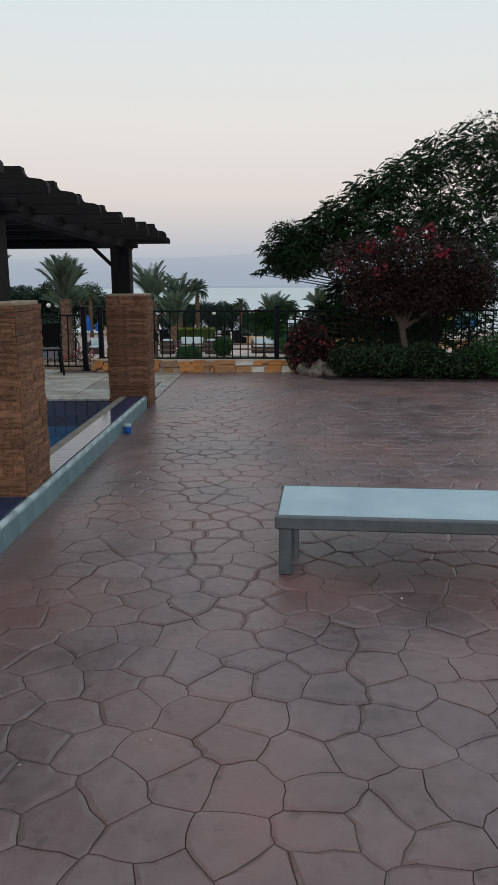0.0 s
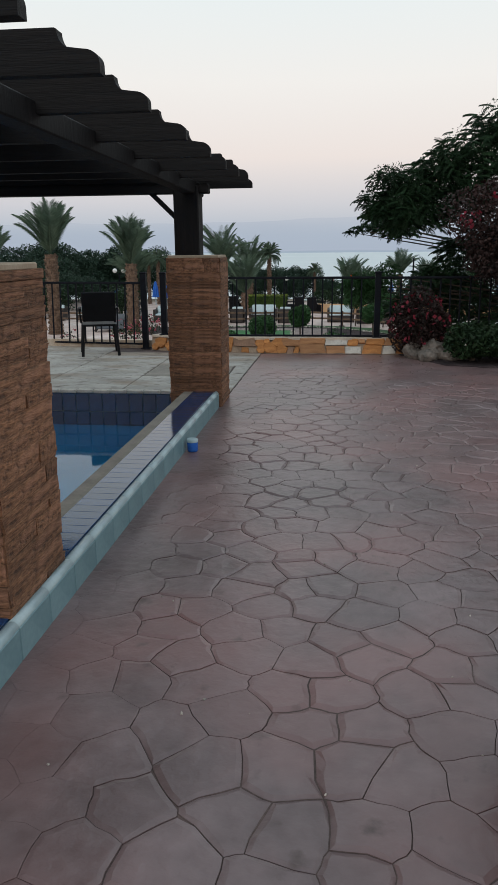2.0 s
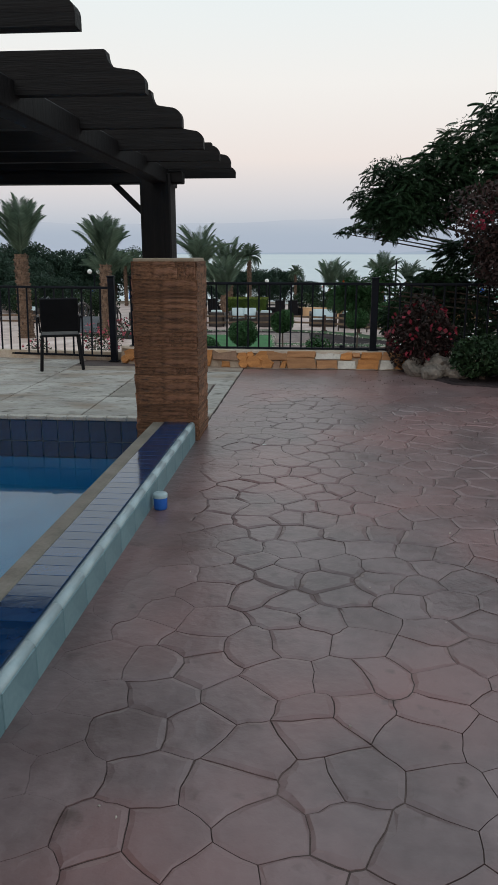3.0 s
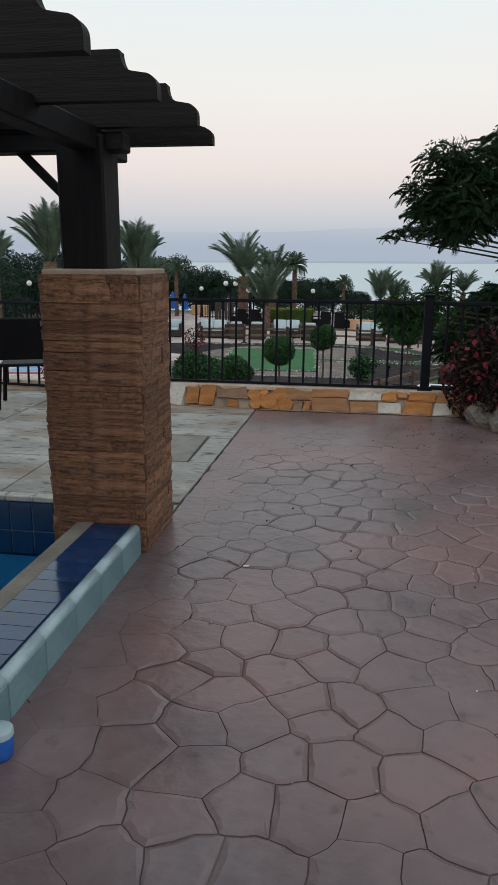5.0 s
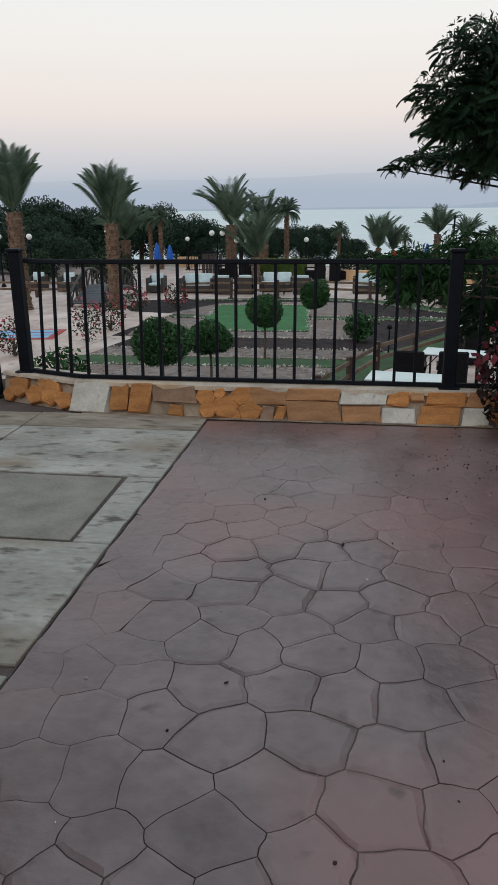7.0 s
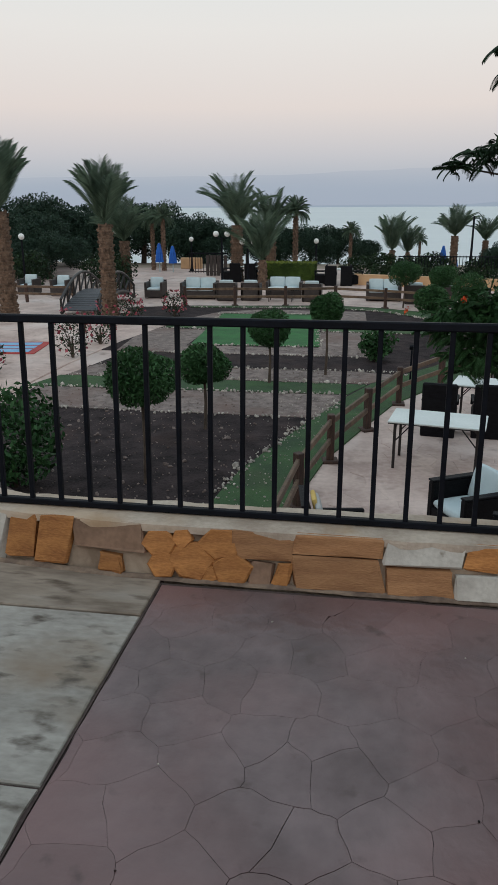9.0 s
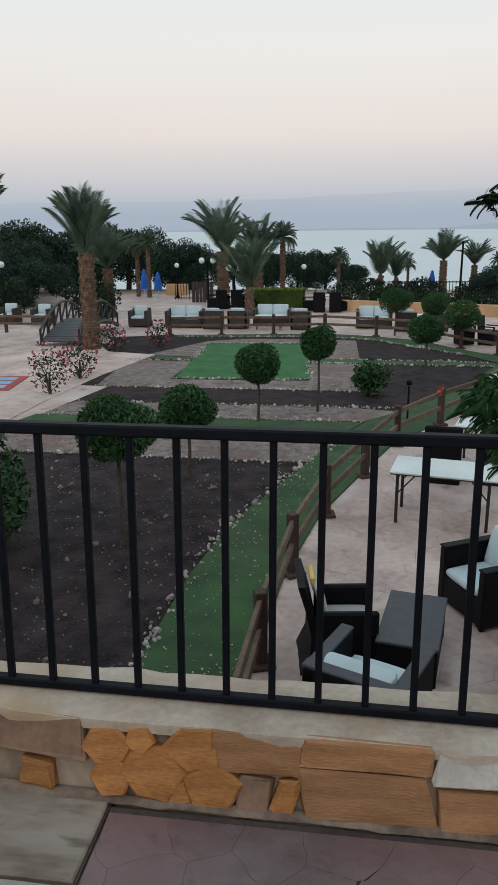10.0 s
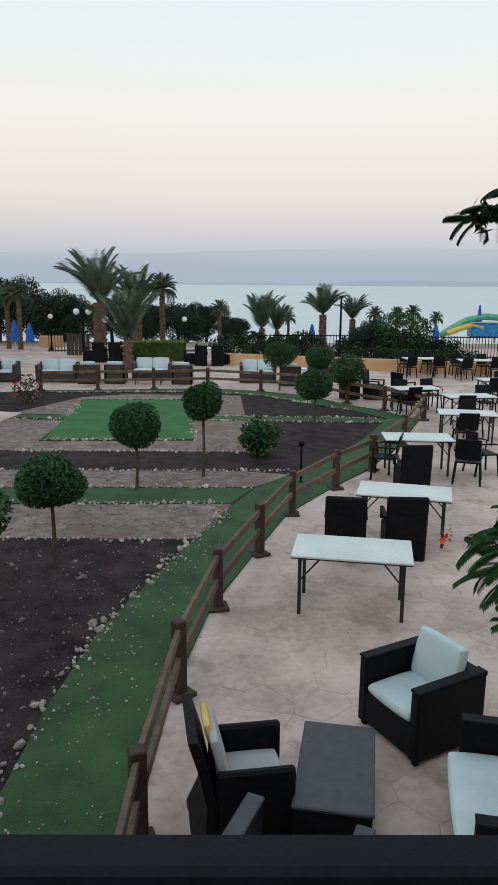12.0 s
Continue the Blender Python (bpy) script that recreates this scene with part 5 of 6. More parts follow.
# where the leaves gather: place, spread, number
rt = np.random.default_rng(12)
LOBES = ((0.4, 15.35, 2.2, 0.26, 70), (0.62, 15.4, 2.42, 0.36, 130), (0.85, 15.4, 2.1, 0.36, 120), (0.95, 15.5, 2.72, 0.42, 150), (1.25, 15.5, 2.35, 0.45, 150), (1.4, 15.6, 3.0, 0.5, 170), (1.9, 15.7, 3.3, 0.6, 190), (1.8, 15.6, 2.6, 0.6, 180),
         (2.5, 15.8, 3.7, 0.65, 210), (2.5, 15.7, 2.9, 0.7, 210), (3.2, 15.9, 4.0, 0.75, 240), (3.3, 15.8, 3.1, 0.8, 240), (4.0, 16.0, 4.4, 0.8, 250), (4.2, 16.0, 3.4, 0.8, 240), (4.9, 16.1, 4.8, 0.8, 240), (5.4, 16.1, 4.0, 0.9, 240),
         (1.5, 15.3, 1.05, 0.42, 130), (1.85, 15.2, 0.65, 0.5, 160), (1.3, 15.5, 0.35, 0.35, 90), (2.3, 15.4, 1.2, 0.6, 170), (2.9, 15.3, 0.9, 0.65, 170), (3.6, 15.2, 1.3, 0.8, 190), (1.75, 15.7, 0.0, 0.45, 110), (2.5, 15.8, 0.2, 0.6, 130),
         (3.4, 15.6, 2.1, 0.8, 200), (4.6, 15.8, 2.2, 0.9, 200), (1.15, 15.9, 0.75, 0.3, 60))
NEAR = ((0.09, 14.84, 1.0, 0.17, 60), (0.27, 14.86, 1.05, 0.21, 90), (0.22, 14.84, 0.8, 0.17, 60), (0.48, 14.9, 0.88, 0.24, 110), (0.68, 14.86, 1.12, 0.28, 120), (1.08, 15.85, 0.52, 0.32, 80), (1.4, 15.8, 0.9, 0.4, 90),
        (0.0, 14.76, 1.02, 0.06, 6), (0.07, 15.5, 1.84, 0.06, 6), (0.2, 15.5, 1.88, 0.09, 12), (0.36, 15.5, 1.93, 0.13, 18), (0.36, 14.4, 2.3, 0.25, 60), (0.55, 14.4, 2.6, 0.27, 70), (0.75, 14.5, 2.62, 0.3, 80), (0.62, 15.8, 1.97, 0.14, 30), (0.95, 15.9, 1.9, 0.22, 60))
FAR = []
for x, y, z, r, n in LOBES:
    k = 0.895 if z > 1.7 else 1.11
    FAR.append((-0.12 + (x + 0.2) * k + (0.1 if k < 1 else 0), 6.5 + (y - 6.5) * k, 1.56 + (z - 1.56 - (0.14 if z > 2.3 else 0)) * k, r * (0.88 if k < 1 else 1.08), n))
DEEP = ((4.3, 15.3, 1.2, 0.8, 200), (5.1, 15.5, 1.7, 0.9, 220), (5.3, 15.6, 2.7, 0.9, 200), (4.8, 15.4, 0.5, 0.7, 150), (3.8, 15.5, 0.6, 0.6, 130), (5.2, 15.8, 3.4, 0.8, 180), (4.4, 15.7, 2.6, 0.7, 170), (3.1, 15.6, 0.2, 0.6, 120), (1.95, 15.6, 1.5, 0.38, 110), (1.65, 15.65, 1.1, 0.3, 80), (2.5, 15.6, 1.7, 0.45, 130))
for i, (x, y, z, r, n) in enumerate((*FAR, *NEAR, *DEEP)):
    c = np.array([x - TX, y - TY, z - G])
    z0 = 2.6 if c[2] > 4 else (2.0 if c[2] > 3 else 1.4)
    part("limb", Geo().tube([(0, 0, z0), (c[0] * 0.3, c[1] * 0.3, max(z0 * 0.7 + c[2] * 0.3, c[2] * 0.88)), tuple(c)], [0.06, 0.022, 0.005], 6), M_BARK, tree)
    n = int(n * 1.5)
    off = rt.normal(size=(n, 3))
    off *= (r * 0.95 * rt.uniform(0.02, 1, (n, 1)) ** 0.5) / np.linalg.norm(off, axis=1)[:, None]
    off[:, 2] *= 0.8
    deep = rt.normal(size=(n * 5, 3))
    deep = deep * (r * 0.85 * rt.uniform(0.02, 1, (n * 5, 1)) ** 0.5) / np.linalg.norm(deep, axis=1)[:, None] + c
    # low lobes nearest the railing get the brighter green, so they look lit
    part("crown", Geo().quads(np.concatenate([leaves(deep, 0.05, 700 + i, aspect=0.3), feathers(c + off, off + np.array([-0.12, -0.05, 0]) * r, 300 + i, 0.8 if i < len(FAR) or y > 15.7 or i >= len(FAR) + len(NEAR) else 0.45)])), M_LEAF2 if y < 15 and z < 1.3 else M_LEAF, tree, "feathery dark green leaves")
pts = np.concatenate([blob(14, 500 + i, (0.016, 0.016, 0.026), 0.2, 0.2) + np.array([x - TX, y - TY, z - G]) for i, (x, y, z) in enumerate(((-0.2, 14.76, 1.06), (0.1, 14.7, 1.13)))])
part("blossom", Geo().quads(leaves(pts, 0.017, 91, aspect=0.8)), M_ORANGE, tree, "orange red blossoms")


# ---- palms ----
def frond(length, droop, width, n=54):
    """One arching feathered leaf along +x: a thick midrib and narrow leaflets held in a shallow V."""
    def rib(s):
        return length * (s - 0.16 * droop * s ** 3), -droop * length * (0.25 * s * s + 0.75 * s ** 3.2)
    out = []
    for i in range(n):
        s = (i + 3) / (n + 3)
        x, z = rib(s)
        x2, z2 = rib(min(1.0, s + 0.02))
        run = math.hypot(x2 - x, z2 - z) or 1
        dx, dz = ((x2 - x) / run, (z2 - z) / run) if s < 0.99 else (0.6, -0.8)
        w = width * (0.3 + 0.8 * math.sin(math.pi * min(1.0, 0.2 + 0.72 * s)))
        for sd in (-1, 1):
            lift = 0.28 + 0.06 * ((i * 7 + sd) % 5) - 0.5 * s
            tip = (x + dx * w * 0.72 - dz * w * lift * 0.5, sd * w * 0.66, z + dz * w * 0.72 + dx * w * lift * 0.5 - 0.12 * w)
            mid = ((x + tip[0]) / 2, tip[1] / 2, (z + tip[2]) / 2 + 0.05 * w)
            out.append([(x, 0, z), (mid[0] + 0.011, mid[1], mid[2] + 0.008), tip, (mid[0] - 0.011, mid[1], mid[2] - 0.008)])
    for k in range(5):
        (x0, z0), (x1, z1) = rib(k / 5), rib((k + 1) / 5)
        h0, h1 = 0.03 * (1 - k / 5), 0.03 * (1 - (k + 1) / 5)
        out.append([(x0, -h0, z0), (x1, -h1, z1), (x1, h1, z1), (x0, h0, z0)])
        out.append([(x0, 0, z0 - h0), (x1, 0, z1 - h1), (x1, 0, z1 + h1), (x0, 0, z0 + h0)])
    return np.array(out)


def palm_meshes(seed, trunk_h, trunk_r, length, n, lift, low, bend=0.4):
    r = np.random.default_rng(seed)
    prof, z = [], 0.0
    while z < trunk_h:
        k = 1 + 0.25 * max(0, 1 - z / 0.4) - 0.12 * z / trunk_h
        prof += [(trunk_r * k * 0.93, z), (trunk_r * k * 1.07, z + 0.09)]
        z += 0.1
    trunk = Geo().lathe(prof, 12)
    boots = Geo()
    for i in range(int(trunk_h * 32)):
        a, zz = i * 2.4, trunk_h * ((i + 0.5) / int(trunk_h * 32))
        boots.box((0, 0, 0), (0.09, 0.05, 0.12), 0.015, pose(0, 0, zz, 0, 0, math.degrees(a)) @ pose(trunk_r * 1.02 * (1 - 0.1 * zz / trunk_h), 0, 0, 0, 20, 0))
    fr = []
    for i in range(n):
        t = i / n
        el = lift - t * (lift - low) + r.normal() * 6
        f = frond(length * r.uniform(0.8, 1.1), 0.05 + bend * t + r.uniform(0, 0.15), length * r.uniform(0.24, 0.32))
        m = pose(0, 0, 0, r.normal() * 18, -el, math.degrees(i * 2.399) + r.normal() * 14).to_3x3()
        fr.append(f @ np.array(m).T + np.array([0, 0, trunk_h]))
    crown = Geo().quads(np.concatenate(fr))
    trunk.add(boots.v, boots.f)
    return trunk.mesh("trunk", M_PTRUNK), crown.mesh("crown", M_PALM)


def palm(x, y, z, kind, s=1.0, rot=0, label="date palm with a stout scaly trunk"):
    t = thing("palm_tree", label, "palm", "palm trees", pose(x, y, z, 0, 0, rot) @ Matrix.Scale(s, 4))
    for nm, me in zip(("trunk", "crown"), kind):
        part(nm, me, None, t)


DATE = palm_meshes(1, 3.3, 0.27, 2.0, 38, 90, 62, 0.1)
DATE2 = palm_meshes(2, 2.25, 0.25, 2.05, 26, 89, 50, 0.26)
SHORT = palm_meshes(3, 1.1, 0.18, 2.1, 22, 90, 66, 0.14)
FAN = palm_meshes(4, 3.2, 0.12, 0.85, 36, 82, -20, 0.5)
palm(-9.15, 34.95, G, DATE, 0.95, 40, "tall date palm with a scaly brown trunk by the bridge")
palm(-12.7, 34.6, G, DATE, 1.08, 170, "tall date palm with a scaly brown trunk by the path")
palm(-7.0, 48.4, G, DATE2, 1.2, 20)
palm(-5.2, 44.9, G, SHORT, 1.1, 90, "young date palm with upright fronds")
palm(-5.7, 52, G, DATE2, 1.05, 70)
palm(-4.35, 52, G, FAN, 1.05, 0, "slender fan palm with a bare trunk")
palm(-1.4, 55, G, FAN, 0.7, 40, "slender fan palm with a bare trunk")
palm(1.0, 55, G, SHORT, 1.0, 10, "young date palm with upright fronds")
palm(2.0, 57, G, SHORT, 0.8, 60, "young date palm with upright fronds")
palm(4.6, 56, G, DATE2, 0.85, 120)
palm(6.5, 57, G, DATE2, 0.72, 200)
palm(2.9, 60, G - .4, FAN, 0.6, 40, "slender fan palm with a bare trunk")
palm(8.8, 62, G - .5, FAN, 0.7, 10, "slender fan palm with a bare trunk")
palm(11.2, 66, -2.8, FAN, 0.72, 80, "slender fan palm with a bare trunk")
palm(12.3, 66, -2.8, FAN, 0.75, 30, "slender fan palm with a bare trunk")
palm(12.9, 62, -2.6, FAN, 0.62, 30, "slender fan palm with a bare trunk")
palm(-12.4, 54, G, FAN, 0.95, 30, "slender fan palm with a bare trunk")
palm(-13.2, 54.5, G, FAN, 0.9, 60, "slender fan palm with a bare trunk")
palm(-11.5, 44, G, DATE2, 0.95, 130)
palm(-18, 40, G, DATE, 0.95, 60)

# ---- dark grove, hedge and far shrubs ----


def grove_mesh(seed):
    r = np.random.default_rng(seed)
    pts = []
    for i in range(16):
        c = np.array([r.uniform(-2.4, 2.4), r.uniform(-1.6, 1.6), r.uniform(0.7, 3.2)])
        c[2] -= 0.25 * abs(c[0])
        pts.append(blob(1600, seed * 20 + i, (1.05, 1.05, 0.8), 0.3, 0.5) + c)
    return Geo().quads(leaves(np.concatenate(pts), 0.165, seed)).mesh("crown", M_DARKLEAF)


GROVE = [grove_mesh(s) for s in (1, 2, 3)]


def grove_tree(x, y, s, k, z=G):
    t = thing("grove_tree", "dense dark green tree in the grove by the shore", "tree", "grove trees", pose(x, y, z, 0, 0, 40 * k) @ Matrix.Scale(s, 4))
    part("trunk", Geo().tube([(0, 0, -0.3), (0.1, 0, 1), (0, 0.1, 2.2)], [0.18, 0.14, 0.08], 7), M_BARK, t)
    part("crown", GROVE[k % 3], None, t)


for i, (x, y, s) in enumerate(((-15.5, 60, 0.95), (-18.5, 58, 0.9), (-12.8, 62, 0.8), (-22, 57, 1.0), (-25.5, 56, 1.05), (-10.5, 61, 0.62), (-8.3, 60, 0.6), (-6.3, 61, 0.55), (-4.2, 61, 0.62), (-2.4, 62, 0.55), (-29, 55, 1.1), (-33, 54, 1.1),
                                (-19.5, 52, 0.75), (-23, 50, 0.8), (-17.2, 48.5, 0.6), (-27, 48, 0.9), (-0.5, 62.5, 0.4), (-31, 46, 0.9), (-21, 45, 0.6), (7.1, 52.2, 0.52), (8.2, 52.4, 0.4))):
    grove_tree(x, y, s * (1.18 if s > 0.5 and x < 0 else 1), i)

t = thing("clipped_hedge", "box shaped yellow green hedge on the plaza", "hedge", m=pose(-4.3, 48.9, G))
r = np.random.default_rng(9)
pts = r.uniform((-1.35, -0.45, 0.02), (1.35, 0.45, 0.95), size=(16000, 3))
pts = pts[(abs(pts[:, 0]) > 1.22) | (abs(pts[:, 1]) > 0.34) | (pts[:, 2] > 0.84)]
part("foliage", Geo().quads(leaves(pts[pts[:, 2] <= 0.84], 0.09, 10)), M_HEDGE, t)
part("top_growth", Geo().quads(leaves(pts[pts[:, 2] > 0.84], 0.09, 11)), M_HEDGETOP, t, "paler yellow green leaves on the top")
part("core", Geo().box((0, 0, 0.45), (2.54, 0.78, 0.88), 0.03), M_HEDGE, t, "dark inner twigs")
t = thing("shore_hedge", "low green hedge behind the orange planter wall", "hedge", m=pose(0, 0, G))
pts = []
for i in range(26):
    x = 0.2 + 0.38 * i
    pts.append(blob(240, 900 + i, (0.4, 0.4, 0.35), 0.3, 0.4) + np.array([x, 47.3 - 0.33 * x + 0.4, 0.6]))
part("foliage", Geo().quads(leaves(np.concatenate(pts), 0.14, 13)), M_HEDGEG, t)
for i, (x, y, h) in enumerate(((2.0, 52, 1.0), (3.2, 52.5, 1.1), (0.4, 52.5, 1.2), (5.8, 51.8, 1.0), (9.0, 51.6, 1.0), (10.2, 51, 0.9), (-0.8, 51.5, 1.1), (-11.9, 43.6, 1.6), (-13.0, 45, 1.6), (-16.5, 44.5, 1.7))):
    shrub(x, y, G, 1.0, 0.8, h, M_HEDGEG, "loose green shrub near the shore", 1300, 0.18, 600 + i)

# small garden plants
shrub(8.2, 51.0, G, 1.6, 1.2, 2.3, M_LEAF2, "large rounded green bush before the shore fence", 4200, 0.16, 640)
shrub(-0.1, 28.7, G, 0.42, 0.4, 0.78, M_LEAF2, "bushy green shrub in the dark mulch", 1300, 0.12, 41)
shrub(-5.1, 19.4, G, 0.7, 0.6, 1.35, M_LEAF2, "bushy green shrub below the railing", 2600, 0.11, 42)
shrub(-6.1, 18.6, G, 0.6, 0.6, 1.2, M_LEAF2, "bushy green shrub below the railing", 2200, 0.11, 43)
for i, (x, y, h) in enumerate(((-7.75, 28.05, 1.15), (-7.7, 29.95, 1.05), (-8.9, 25.8, 1.0), (-7.0, 35.5, 0.9), (-8.2, 34.4, 0.9))):
    shrub(x, y, G, 0.45, 0.4, h, M_HEDGEG, "sparse flowering shrub with red blossoms beside the path", 420, 0.09, 50 + i, 80, fmat=M_PINKRED)

# border stones, clods and litter in the beds
g = Geo()
bmx = bmesh.new()
bmesh.ops.create_icosphere(bmx, subdivisions=1, radius=1)
SV, SF = [v.co.copy() for v in bmx.verts], [[v.index for v in f.verts] for f in bmx.faces]
bmx.free()


def pebble(geo, x, y, z, s):
    m = pose(x, y, z, R.uniform(0, 360), R.uniform(0, 360), R.uniform(0, 360)) @ Matrix.Diagonal((s * R.uniform(.7, 1.3), s * R.uniform(.7, 1.3), s * R.uniform(.5, .9), 1))
    geo.add([v * R.uniform(0.8, 1.15) for v in SV], SF, m)


LINES = [[(-2.5, 14.6), (-2.42, 17.6), (-2.34, 19.0), (-2.13, 20.5), (-1.46, 22.7), (-0.78, 24.8)], [(-7.4, 25.1), (-0.8, 25.15)], [(-7.2, 26.2), (-0.3, 26.15)], [(-6.9, 27.4), (0.4, 27.35), (0.6, 27.0)],
         [(-7.0, 29.1), (-0.3, 29.05)], [(-5.2, 30.25), (-1.6, 30.3), (-2.0, 36.5), (-5.5, 36.4), (-5.3, 33.3)], [(-1.7, 32.85), (3.4, 32.6)], [(-1.7, 33.55), (3.4, 33.25)], [(-7.0, 37.9), (-1.6, 38.2), (0.2, 37.5), (2.9, 34.6)],
         [(-7.3, 33.0), (-5.3, 32.9)], [(-6.9, 23.45), (-1.3, 23.35)], [(-0.3, 29.1), (-0.2, 32.8)]]
for ln in LINES:
    for a, b in zip(ln, ln[1:]):
        l = math.dist(a, b)
        for k in range(int(l / 0.038)):
            t_ = R.random()
            if R.random() < 0.95:
                pebble(g, a[0] + (b[0] - a[0]) * t_ + R.gauss(0, .06), a[1] + (b[1] - a[1]) * t_ + R.gauss(0, .06), G + 0.035, R.uniform(0.012, 0.032) if R.random() < .94 else R.uniform(.035, .065))
tagged(new("border_stones", g.mesh("border_stones", M_ROCK)), "rows of pale stones edging the garden beds", "stones", kind="stuff")
g = Geo()
for k in range(1500):
    x, y = R.uniform(-7, -2.2), R.uniform(14.5, 23.4)
    if x < -2.5 or y > 19:
        pebble(g, x, y, G + 0.015, R.uniform(0.006, 0.022) if R.random() < .97 else 0.045)
for k in range(520):
    pebble(g, R.uniform(-7, -0.4), R.choice((R.uniform(23.5, 25), R.uniform(26.3, 27.3), R.uniform(29.2, 30.2))), G + 0.02, R.uniform(0.008, 0.028))
tagged(new("loose_gravel", g.mesh("loose_gravel", M_GRAVEL)), "loose gravel and clods on the beds", "gravel", kind="stuff")
g = Geo()
for k in range(420):
    y = R.uniform(14.6, 25)
    x = -1.9 + 0.12 * max(0, y - 19) + R.gauss(0, .3)
    pebble(g, x, y, G + 0.034, R.uniform(0.006, 0.016))
for k in range(160):
    pebble(g, R.uniform(-1.2, 5), R.uniform(2, 13.2), 0.001, R.uniform(0.003, 0.008))
tagged(new("litter_flecks", g.mesh("litter_flecks", M_ROCK)), "pale flecks of dry litter on turf and paving", "litter", kind="stuff")


# ---- wall stones ----
def stone(x0, x1, z0, z1, material, skew=0.0):
    """One wall stone, a rough block standing proud of the mortar."""
    (p, d) = along((x0 + x1) / 2)
    w, h = (x1 - x0) / d.x - 0.009, (z1 - z0) * 1.04 - 0.007
    geo = Geo().box((0, 0, 0), (w, 0.05, h), 0.008)
    geo.v = [(x + R.uniform(-.01, .01) + skew * z, y + R.uniform(-.007, .007), z + R.uniform(-.006, .006)) for x, y, z in geo.v]
    part("stone", geo, material, wall, m=pose(p.x, p.y + 0.028 + LEAN * (z0 + z1) / 2, (z0 + z1) / 2, -17, 0, math.degrees(math.atan2(d.y, d.x))))


def shard(cx, cz, r, turn, material=None):
    """A broken, many cornered piece set into the wall."""
    (p, d) = along(cx)
    n = R.choice((5, 5, 6))
    ring = [(r * R.uniform(0.75, 1.1) * math.cos(turn + 2 * math.pi * k / n), min(H1 - cz, max(H0 - cz, r * R.uniform(0.7, 1.05) * math.sin(turn + 2 * math.pi * k / n)))) for k in range(n)]
    geo = Geo()
    geo.v = [(x, 0.03, z) for x, z in ring] + [(x, -0.012, z) for x, z in ring] + [(x * 0.88, -0.022 + R.uniform(-.004, .004), z * 0.88) for x, z in ring]
    for o in (0, n):
        geo.f += [(o + k, o + (k + 1) % n, o + (k + 1) % n + n, o + k + n) for k in range(n)]
    geo.f.append(tuple(2 * n + k for k in range(n)))
    part("stone", geo, material or M_OCHRE, wall, m=pose(p.x, p.y + 0.022 + LEAN * cz, cz, -17, 0, math.degrees(math.atan2(d.y, d.x))))


H0, H1 = -0.01, WTOP - 0.004
MID = 0.12
for x0, x1, z0, z1, m_ in ((-2.4, -2.08, H0, H1, M_PALE), (-2.07, -1.92, H0 + .03, H1, M_OCHRE), (-1.92, -1.74, H0 + .02, H1, M_OCHRE), (-1.74, -1.38, MID - .02, H1, M_BROWNST), (-1.6, -1.48, H0 + .01, MID - .03, M_OCHRE),
                           (-0.98, -0.7, MID - .02, H1, M_TAN), (-0.89, -0.78, H0, MID - .02, M_BROWNST), (-0.78, -0.7, H0, MID - .02, M_OCHRE), (-0.7, -0.3, MID + .02, H1, M_TAN), (-0.7, -0.3, H0, MID + .02, M_TAN),
                           (-0.3, 0.04, MID, H1, M_PALE), (-0.29, 0.0, H0, MID, M_TAN), (0.0, 0.25, H0, MID - .01, M_PALE), (0.05, 0.2, MID, H1, M_OCHRE), (0.2, 0.31, MID + .03, H1, M_TAN), (0.31, 0.6, MID + .01, H1, M_OCHRE),
                           (0.26, 0.56, H0, MID + .01, M_OCHRE), (0.57, 0.76, H0, MID, M_PALE), (0.6, 0.95, MID, H1, M_TAN), (0.77, 1.1, H0, MID, M_OCHRE), (0.96, 1.4, MID, H1, M_OCHRE), (1.1, 1.5, H0, MID, M_TAN), (1.4, 1.8, H0, H1, M_PALE)):
    stone(x0, x1, z0, z1, m_, R.uniform(-.25, .25))
for cx, cz, r in ((-1.31, 0.15, 0.075), (-1.2, 0.18, 0.05), (-1.29, 0.06, 0.06), (-1.16, 0.085, 0.095), (-1.03, 0.165, 0.085), (-0.97, 0.05, 0.085), (-1.08, 0.02, 0.05), (-2.95, 0.12, 0.1), (-2.78, 0.08, 0.09), (-2.62, 0.12, 0.1), (-2.48, 0.07, 0.08),
                  (-2.7, 0.17, 0.05), (-3.05, 0.05, 0.06)):
    shard(cx, cz, r * 1.22, R.uniform(0, 6))

# ---- stamped stones of the terrace ----
def wobble(poly):
    """The outline with its sides divided and bent by one smooth field, so that neighbours still meet."""
    out = []
    for p, q in zip(poly, poly[1:] + poly[:1]):
        for k in range(3):
            x, y = p[0] + (q[0] - p[0]) * k / 3, p[1] + (q[1] - p[1]) * k / 3
            if -1.44 < x < 6.1 and y < 13.37:
                v = Vector((x * 5, y * 5, 0))
                x, y = x + 0.036 * noise.noise(v) + 0.012 * noise.noise(v * 5), y + 0.036 * noise.noise(v + Vector((0, 0, 9))) + 0.012 * noise.noise(v * 5 + Vector((0, 0, 9)))
            q_ = (max(x, joint_x(y) + 0.014 + 0.012 * noise.noise(Vector((y * 6, 4, 1)))) if y > 9.6 else x, y)
            if not out or math.dist(out[-1], q_) > 0.012:
                out.append(q_)
    while len(out) > 3 and math.dist(out[0], out[-1]) < 0.012:
        out.pop()
    return out


def worn(x, y):
    """How far the stamped joints are filled in, from 0 to 1."""
    return max(0.0, min(1.0, max((-0.75 - x) / 0.4, (y - 10.9) / 1.3) + 0.7 * noise.noise(Vector((x * 0.9, y * 0.9, 4)))))


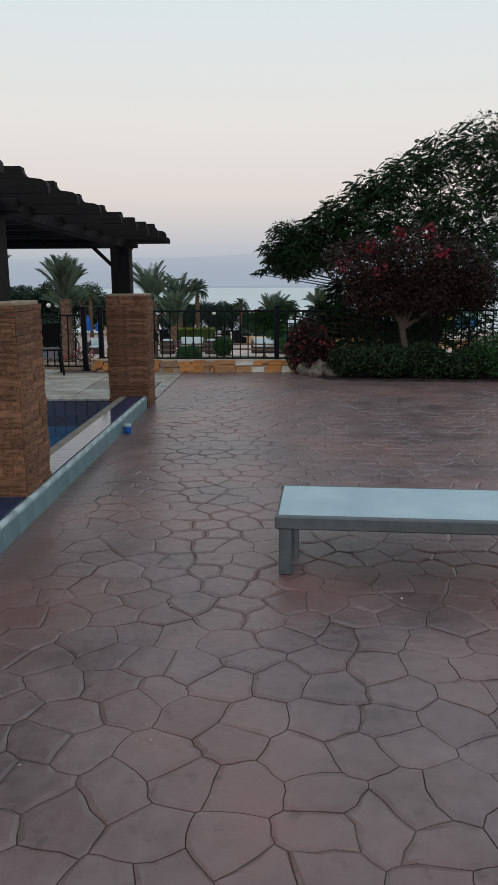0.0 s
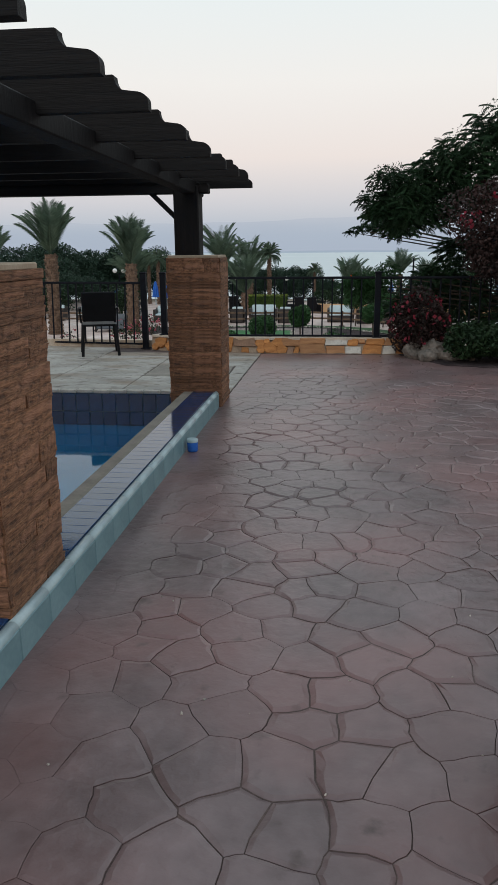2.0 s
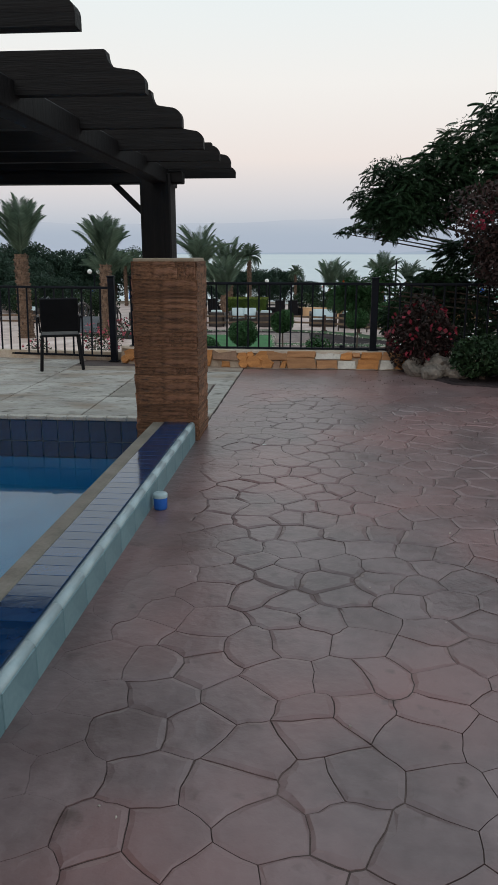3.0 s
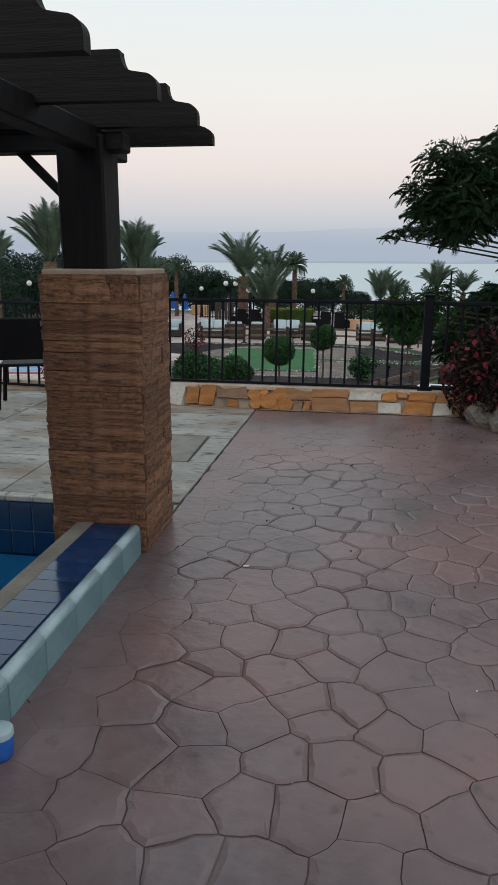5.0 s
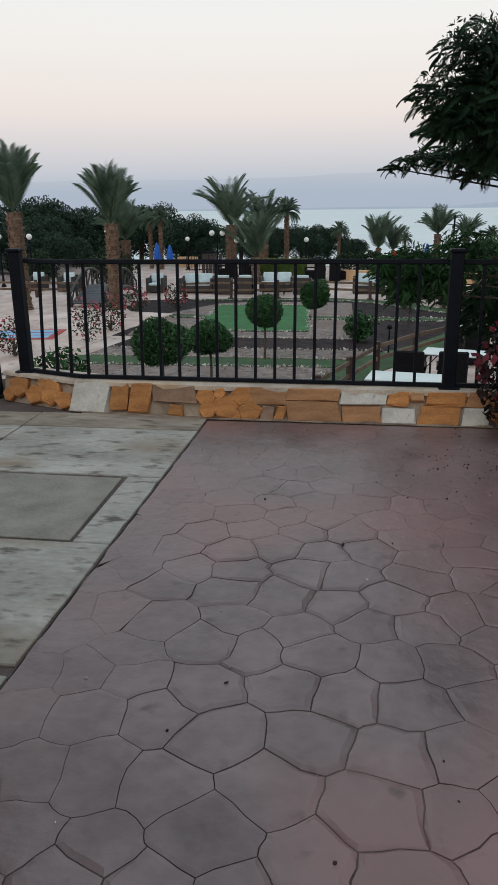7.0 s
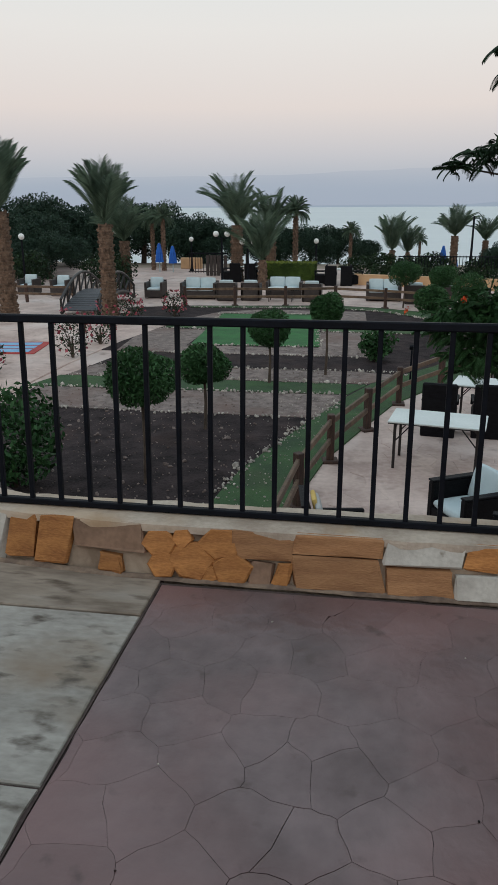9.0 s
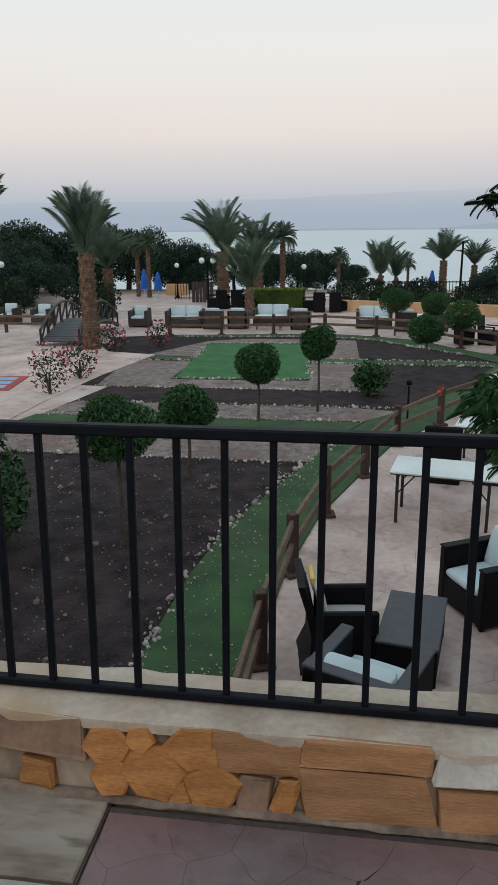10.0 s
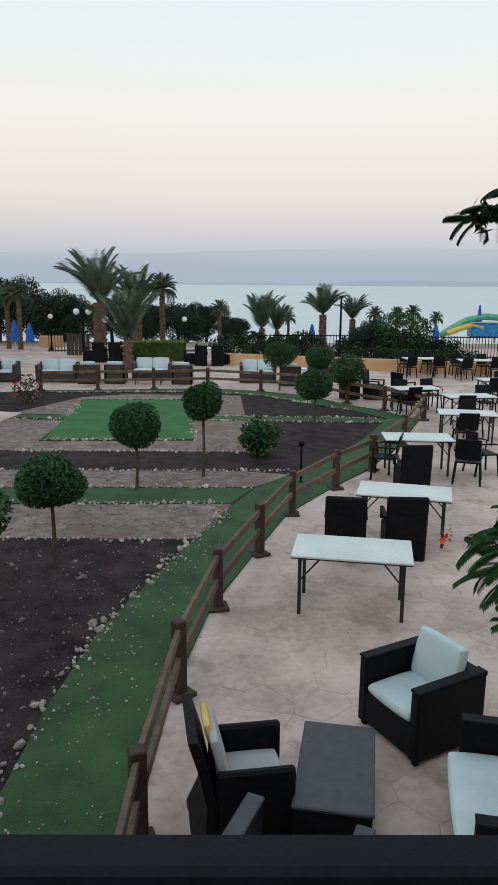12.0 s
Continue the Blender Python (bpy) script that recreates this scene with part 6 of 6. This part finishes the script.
def stamped(geo, poly, z, wear):
    """A stamped stone whose joint is open in places and closed in others, along one smooth field."""
    n = len(poly)
    cx, cy = sum(p[0] for p in poly) / n, sum(p[1] for p in poly) / n
    o = len(geo.v)
    low, edge, top = [], [], []
    for x, y in poly:
        a = max(0.0, min(1.0, 0.58 + 1.6 * noise.noise(Vector((x * 2.6, y * 2.6, 7))))) * (1 - wear)
        b = max(0.0, 0.5 + 0.9 * noise.noise(Vector((x * 6, y * 6, 3))))
        l = math.hypot(x - cx, y - cy) or 1
        u, v = (cx - x) / l, (cy - y) / l
        g = 0.0003 + 0.0024 * a * b
        low.append((x + u * g, y + v * g, -0.02))
        edge.append((x + u * g, y + v * g, z - 0.0004 - 0.0075 * a))
        k = g + min(0.02, l * 0.4) * (0.45 + b)
        top.append((x + u * k, y + v * k, z))
    geo.v += low + edge + top
    for r in range(2):
        for i in range(n):
            p, q = o + r * n + i, o + r * n + (i + 1) % n
            geo.f.append((p, q, q + n, p + n))
    geo.f.append(tuple(o + 2 * n + i for i in range(n)))
    return geo


cells = voronoi(-1.46, 6.2, -3.0, 13.40, 0.235, 0.27)
near = [c for c in cells if -1.3 < c[0][0] < 1.3 and 1.2 < c[0][1] < 13.4]
near.sort(key=lambda c: abs(c[0][0] + 0.1) + 0.12 * abs(c[0][1] - 7))
single = {id(c) for c in near[:300]}
rest = Geo()
for c in cells:
    wear = worn(*c[0])
    wide = shrink(wobble(c[1]), 0.0011 * (1 - wear) + 0.0002)
    if len(wide) < 3:
        continue
    z = R.uniform(-0.001, 0.001) * (1 - wear)
    if id(c) in single:
        part("paving_stone", stamped(Geo(), wide, z, wear), M_PATH, path_bed)
    else:
        stamped(rest, wide, z, wear)
part("paving_field", rest, M_PATH, path_bed, "mauve brown stamped concrete stones", kind="stuff")
for poly in ([(6.2, -8), (9, -8), (9, 12), (6.2, 12)], [(-1.325, -8), (6.2, -8), (6.2, -3), (-1.325, -3)]):
    part("paving_edge", Geo().prism(poly, -0.02, -0.002), M_PATH, path_bed, "plain mauve concrete")
# stamped pattern of the patio, worn almost flat
def fence_x(y):
    """The rail fence's place across the patio."""
    for (xa, ya), (xb, yb) in zip(FENCE[:9], FENCE[1:10]):
        if y <= yb:
            break
    return xa + (xb - xa) * (y - ya) / (yb - ya)


joints = Geo()
joints.add([(fence_x(y) + 0.85 if k else 4.1, y, G + 0.0015) for y in (14.35, 18.0, 21.5, 25.6) for k in (1, 0)], [(2 * i, 2 * i + 1, 2 * i + 3, 2 * i + 2) for i in range(3)])
structure("trim_patio_joints", joints, M_CRACK, "dirt in the worn joints of the patio")
for (cx, cy), poly in voronoi(-1.3, 4.5, 14.3, 25.8, 0.46, 0.33):
    if all(x > fence_x(y) + 0.16 for x, y in poly):
        bent = shrink(wobble(poly), 0.0004)
        if len(bent) > 2:
            flag = stamped(Geo(), bent, 0.0, 0.45 + 0.45 * noise.noise(Vector((cx, cy, 2))))
            flag.v = [(x, y, G + 0.0085 + z) for x, y, z in flag.v]
            part("flagstone", flag, M_PATIO, patio)

# dropped petals, a paper scrap
g = Geo()
for k in range(150):
    x, y = 0.75 + R.gauss(0, 0.35), 12.6 + R.gauss(0, 0.45)
    if y < 13.3:
        pebble(g, x, y, 0.002, R.uniform(0.003, 0.007))
for k in range(14):
    pebble(g, R.uniform(-1.2, 0.8), R.uniform(9, 13.2), 0.002, R.uniform(0.004, 0.008))
tagged(new("fallen_petals", g.mesh("fallen_petals", M_BOUG)), "fallen dark red petals on the paving", "petals", kind="stuff")
tagged(new("paper_scrap", Geo().box((0, 0, 0.005), (0.034, 0.012, 0.006), 0.002, pose(-0.75, 9.35, 0, 0, 0, 15)).mesh("paper_scrap", M_WHITEP)), "small white paper scrap on the paving", "paper")


# mortar and dirt smeared along the foot of the low wall
foot = Geo()
xs = [-2.3 + 0.045 * i for i in range(72)]
for x in xs:
    (p, d) = along(x)
    w = 0.013 + 0.016 * noise.noise(Vector((x * 4, 2, 0))) + 0.012 * noise.noise(Vector((x * 17, 5, 0)))
    h = 0.012 + 0.012 * noise.noise(Vector((x * 6, 8, 0)))
    foot.v += [(p.x, p.y - max(0.012, w), 0.0012), (p.x, p.y - 0.012, h * 0.6), (p.x, p.y + 0.02, h)]
foot.f = [(3 * i + k, 3 * i + 3 + k, 3 * i + 4 + k, 3 * i + 1 + k) for i in range(len(xs) - 1) for k in (0, 1)]
structure("trim_wall_foot", foot, M_FLOOR, "brown mortar and dirt along the foot of the wall", True)
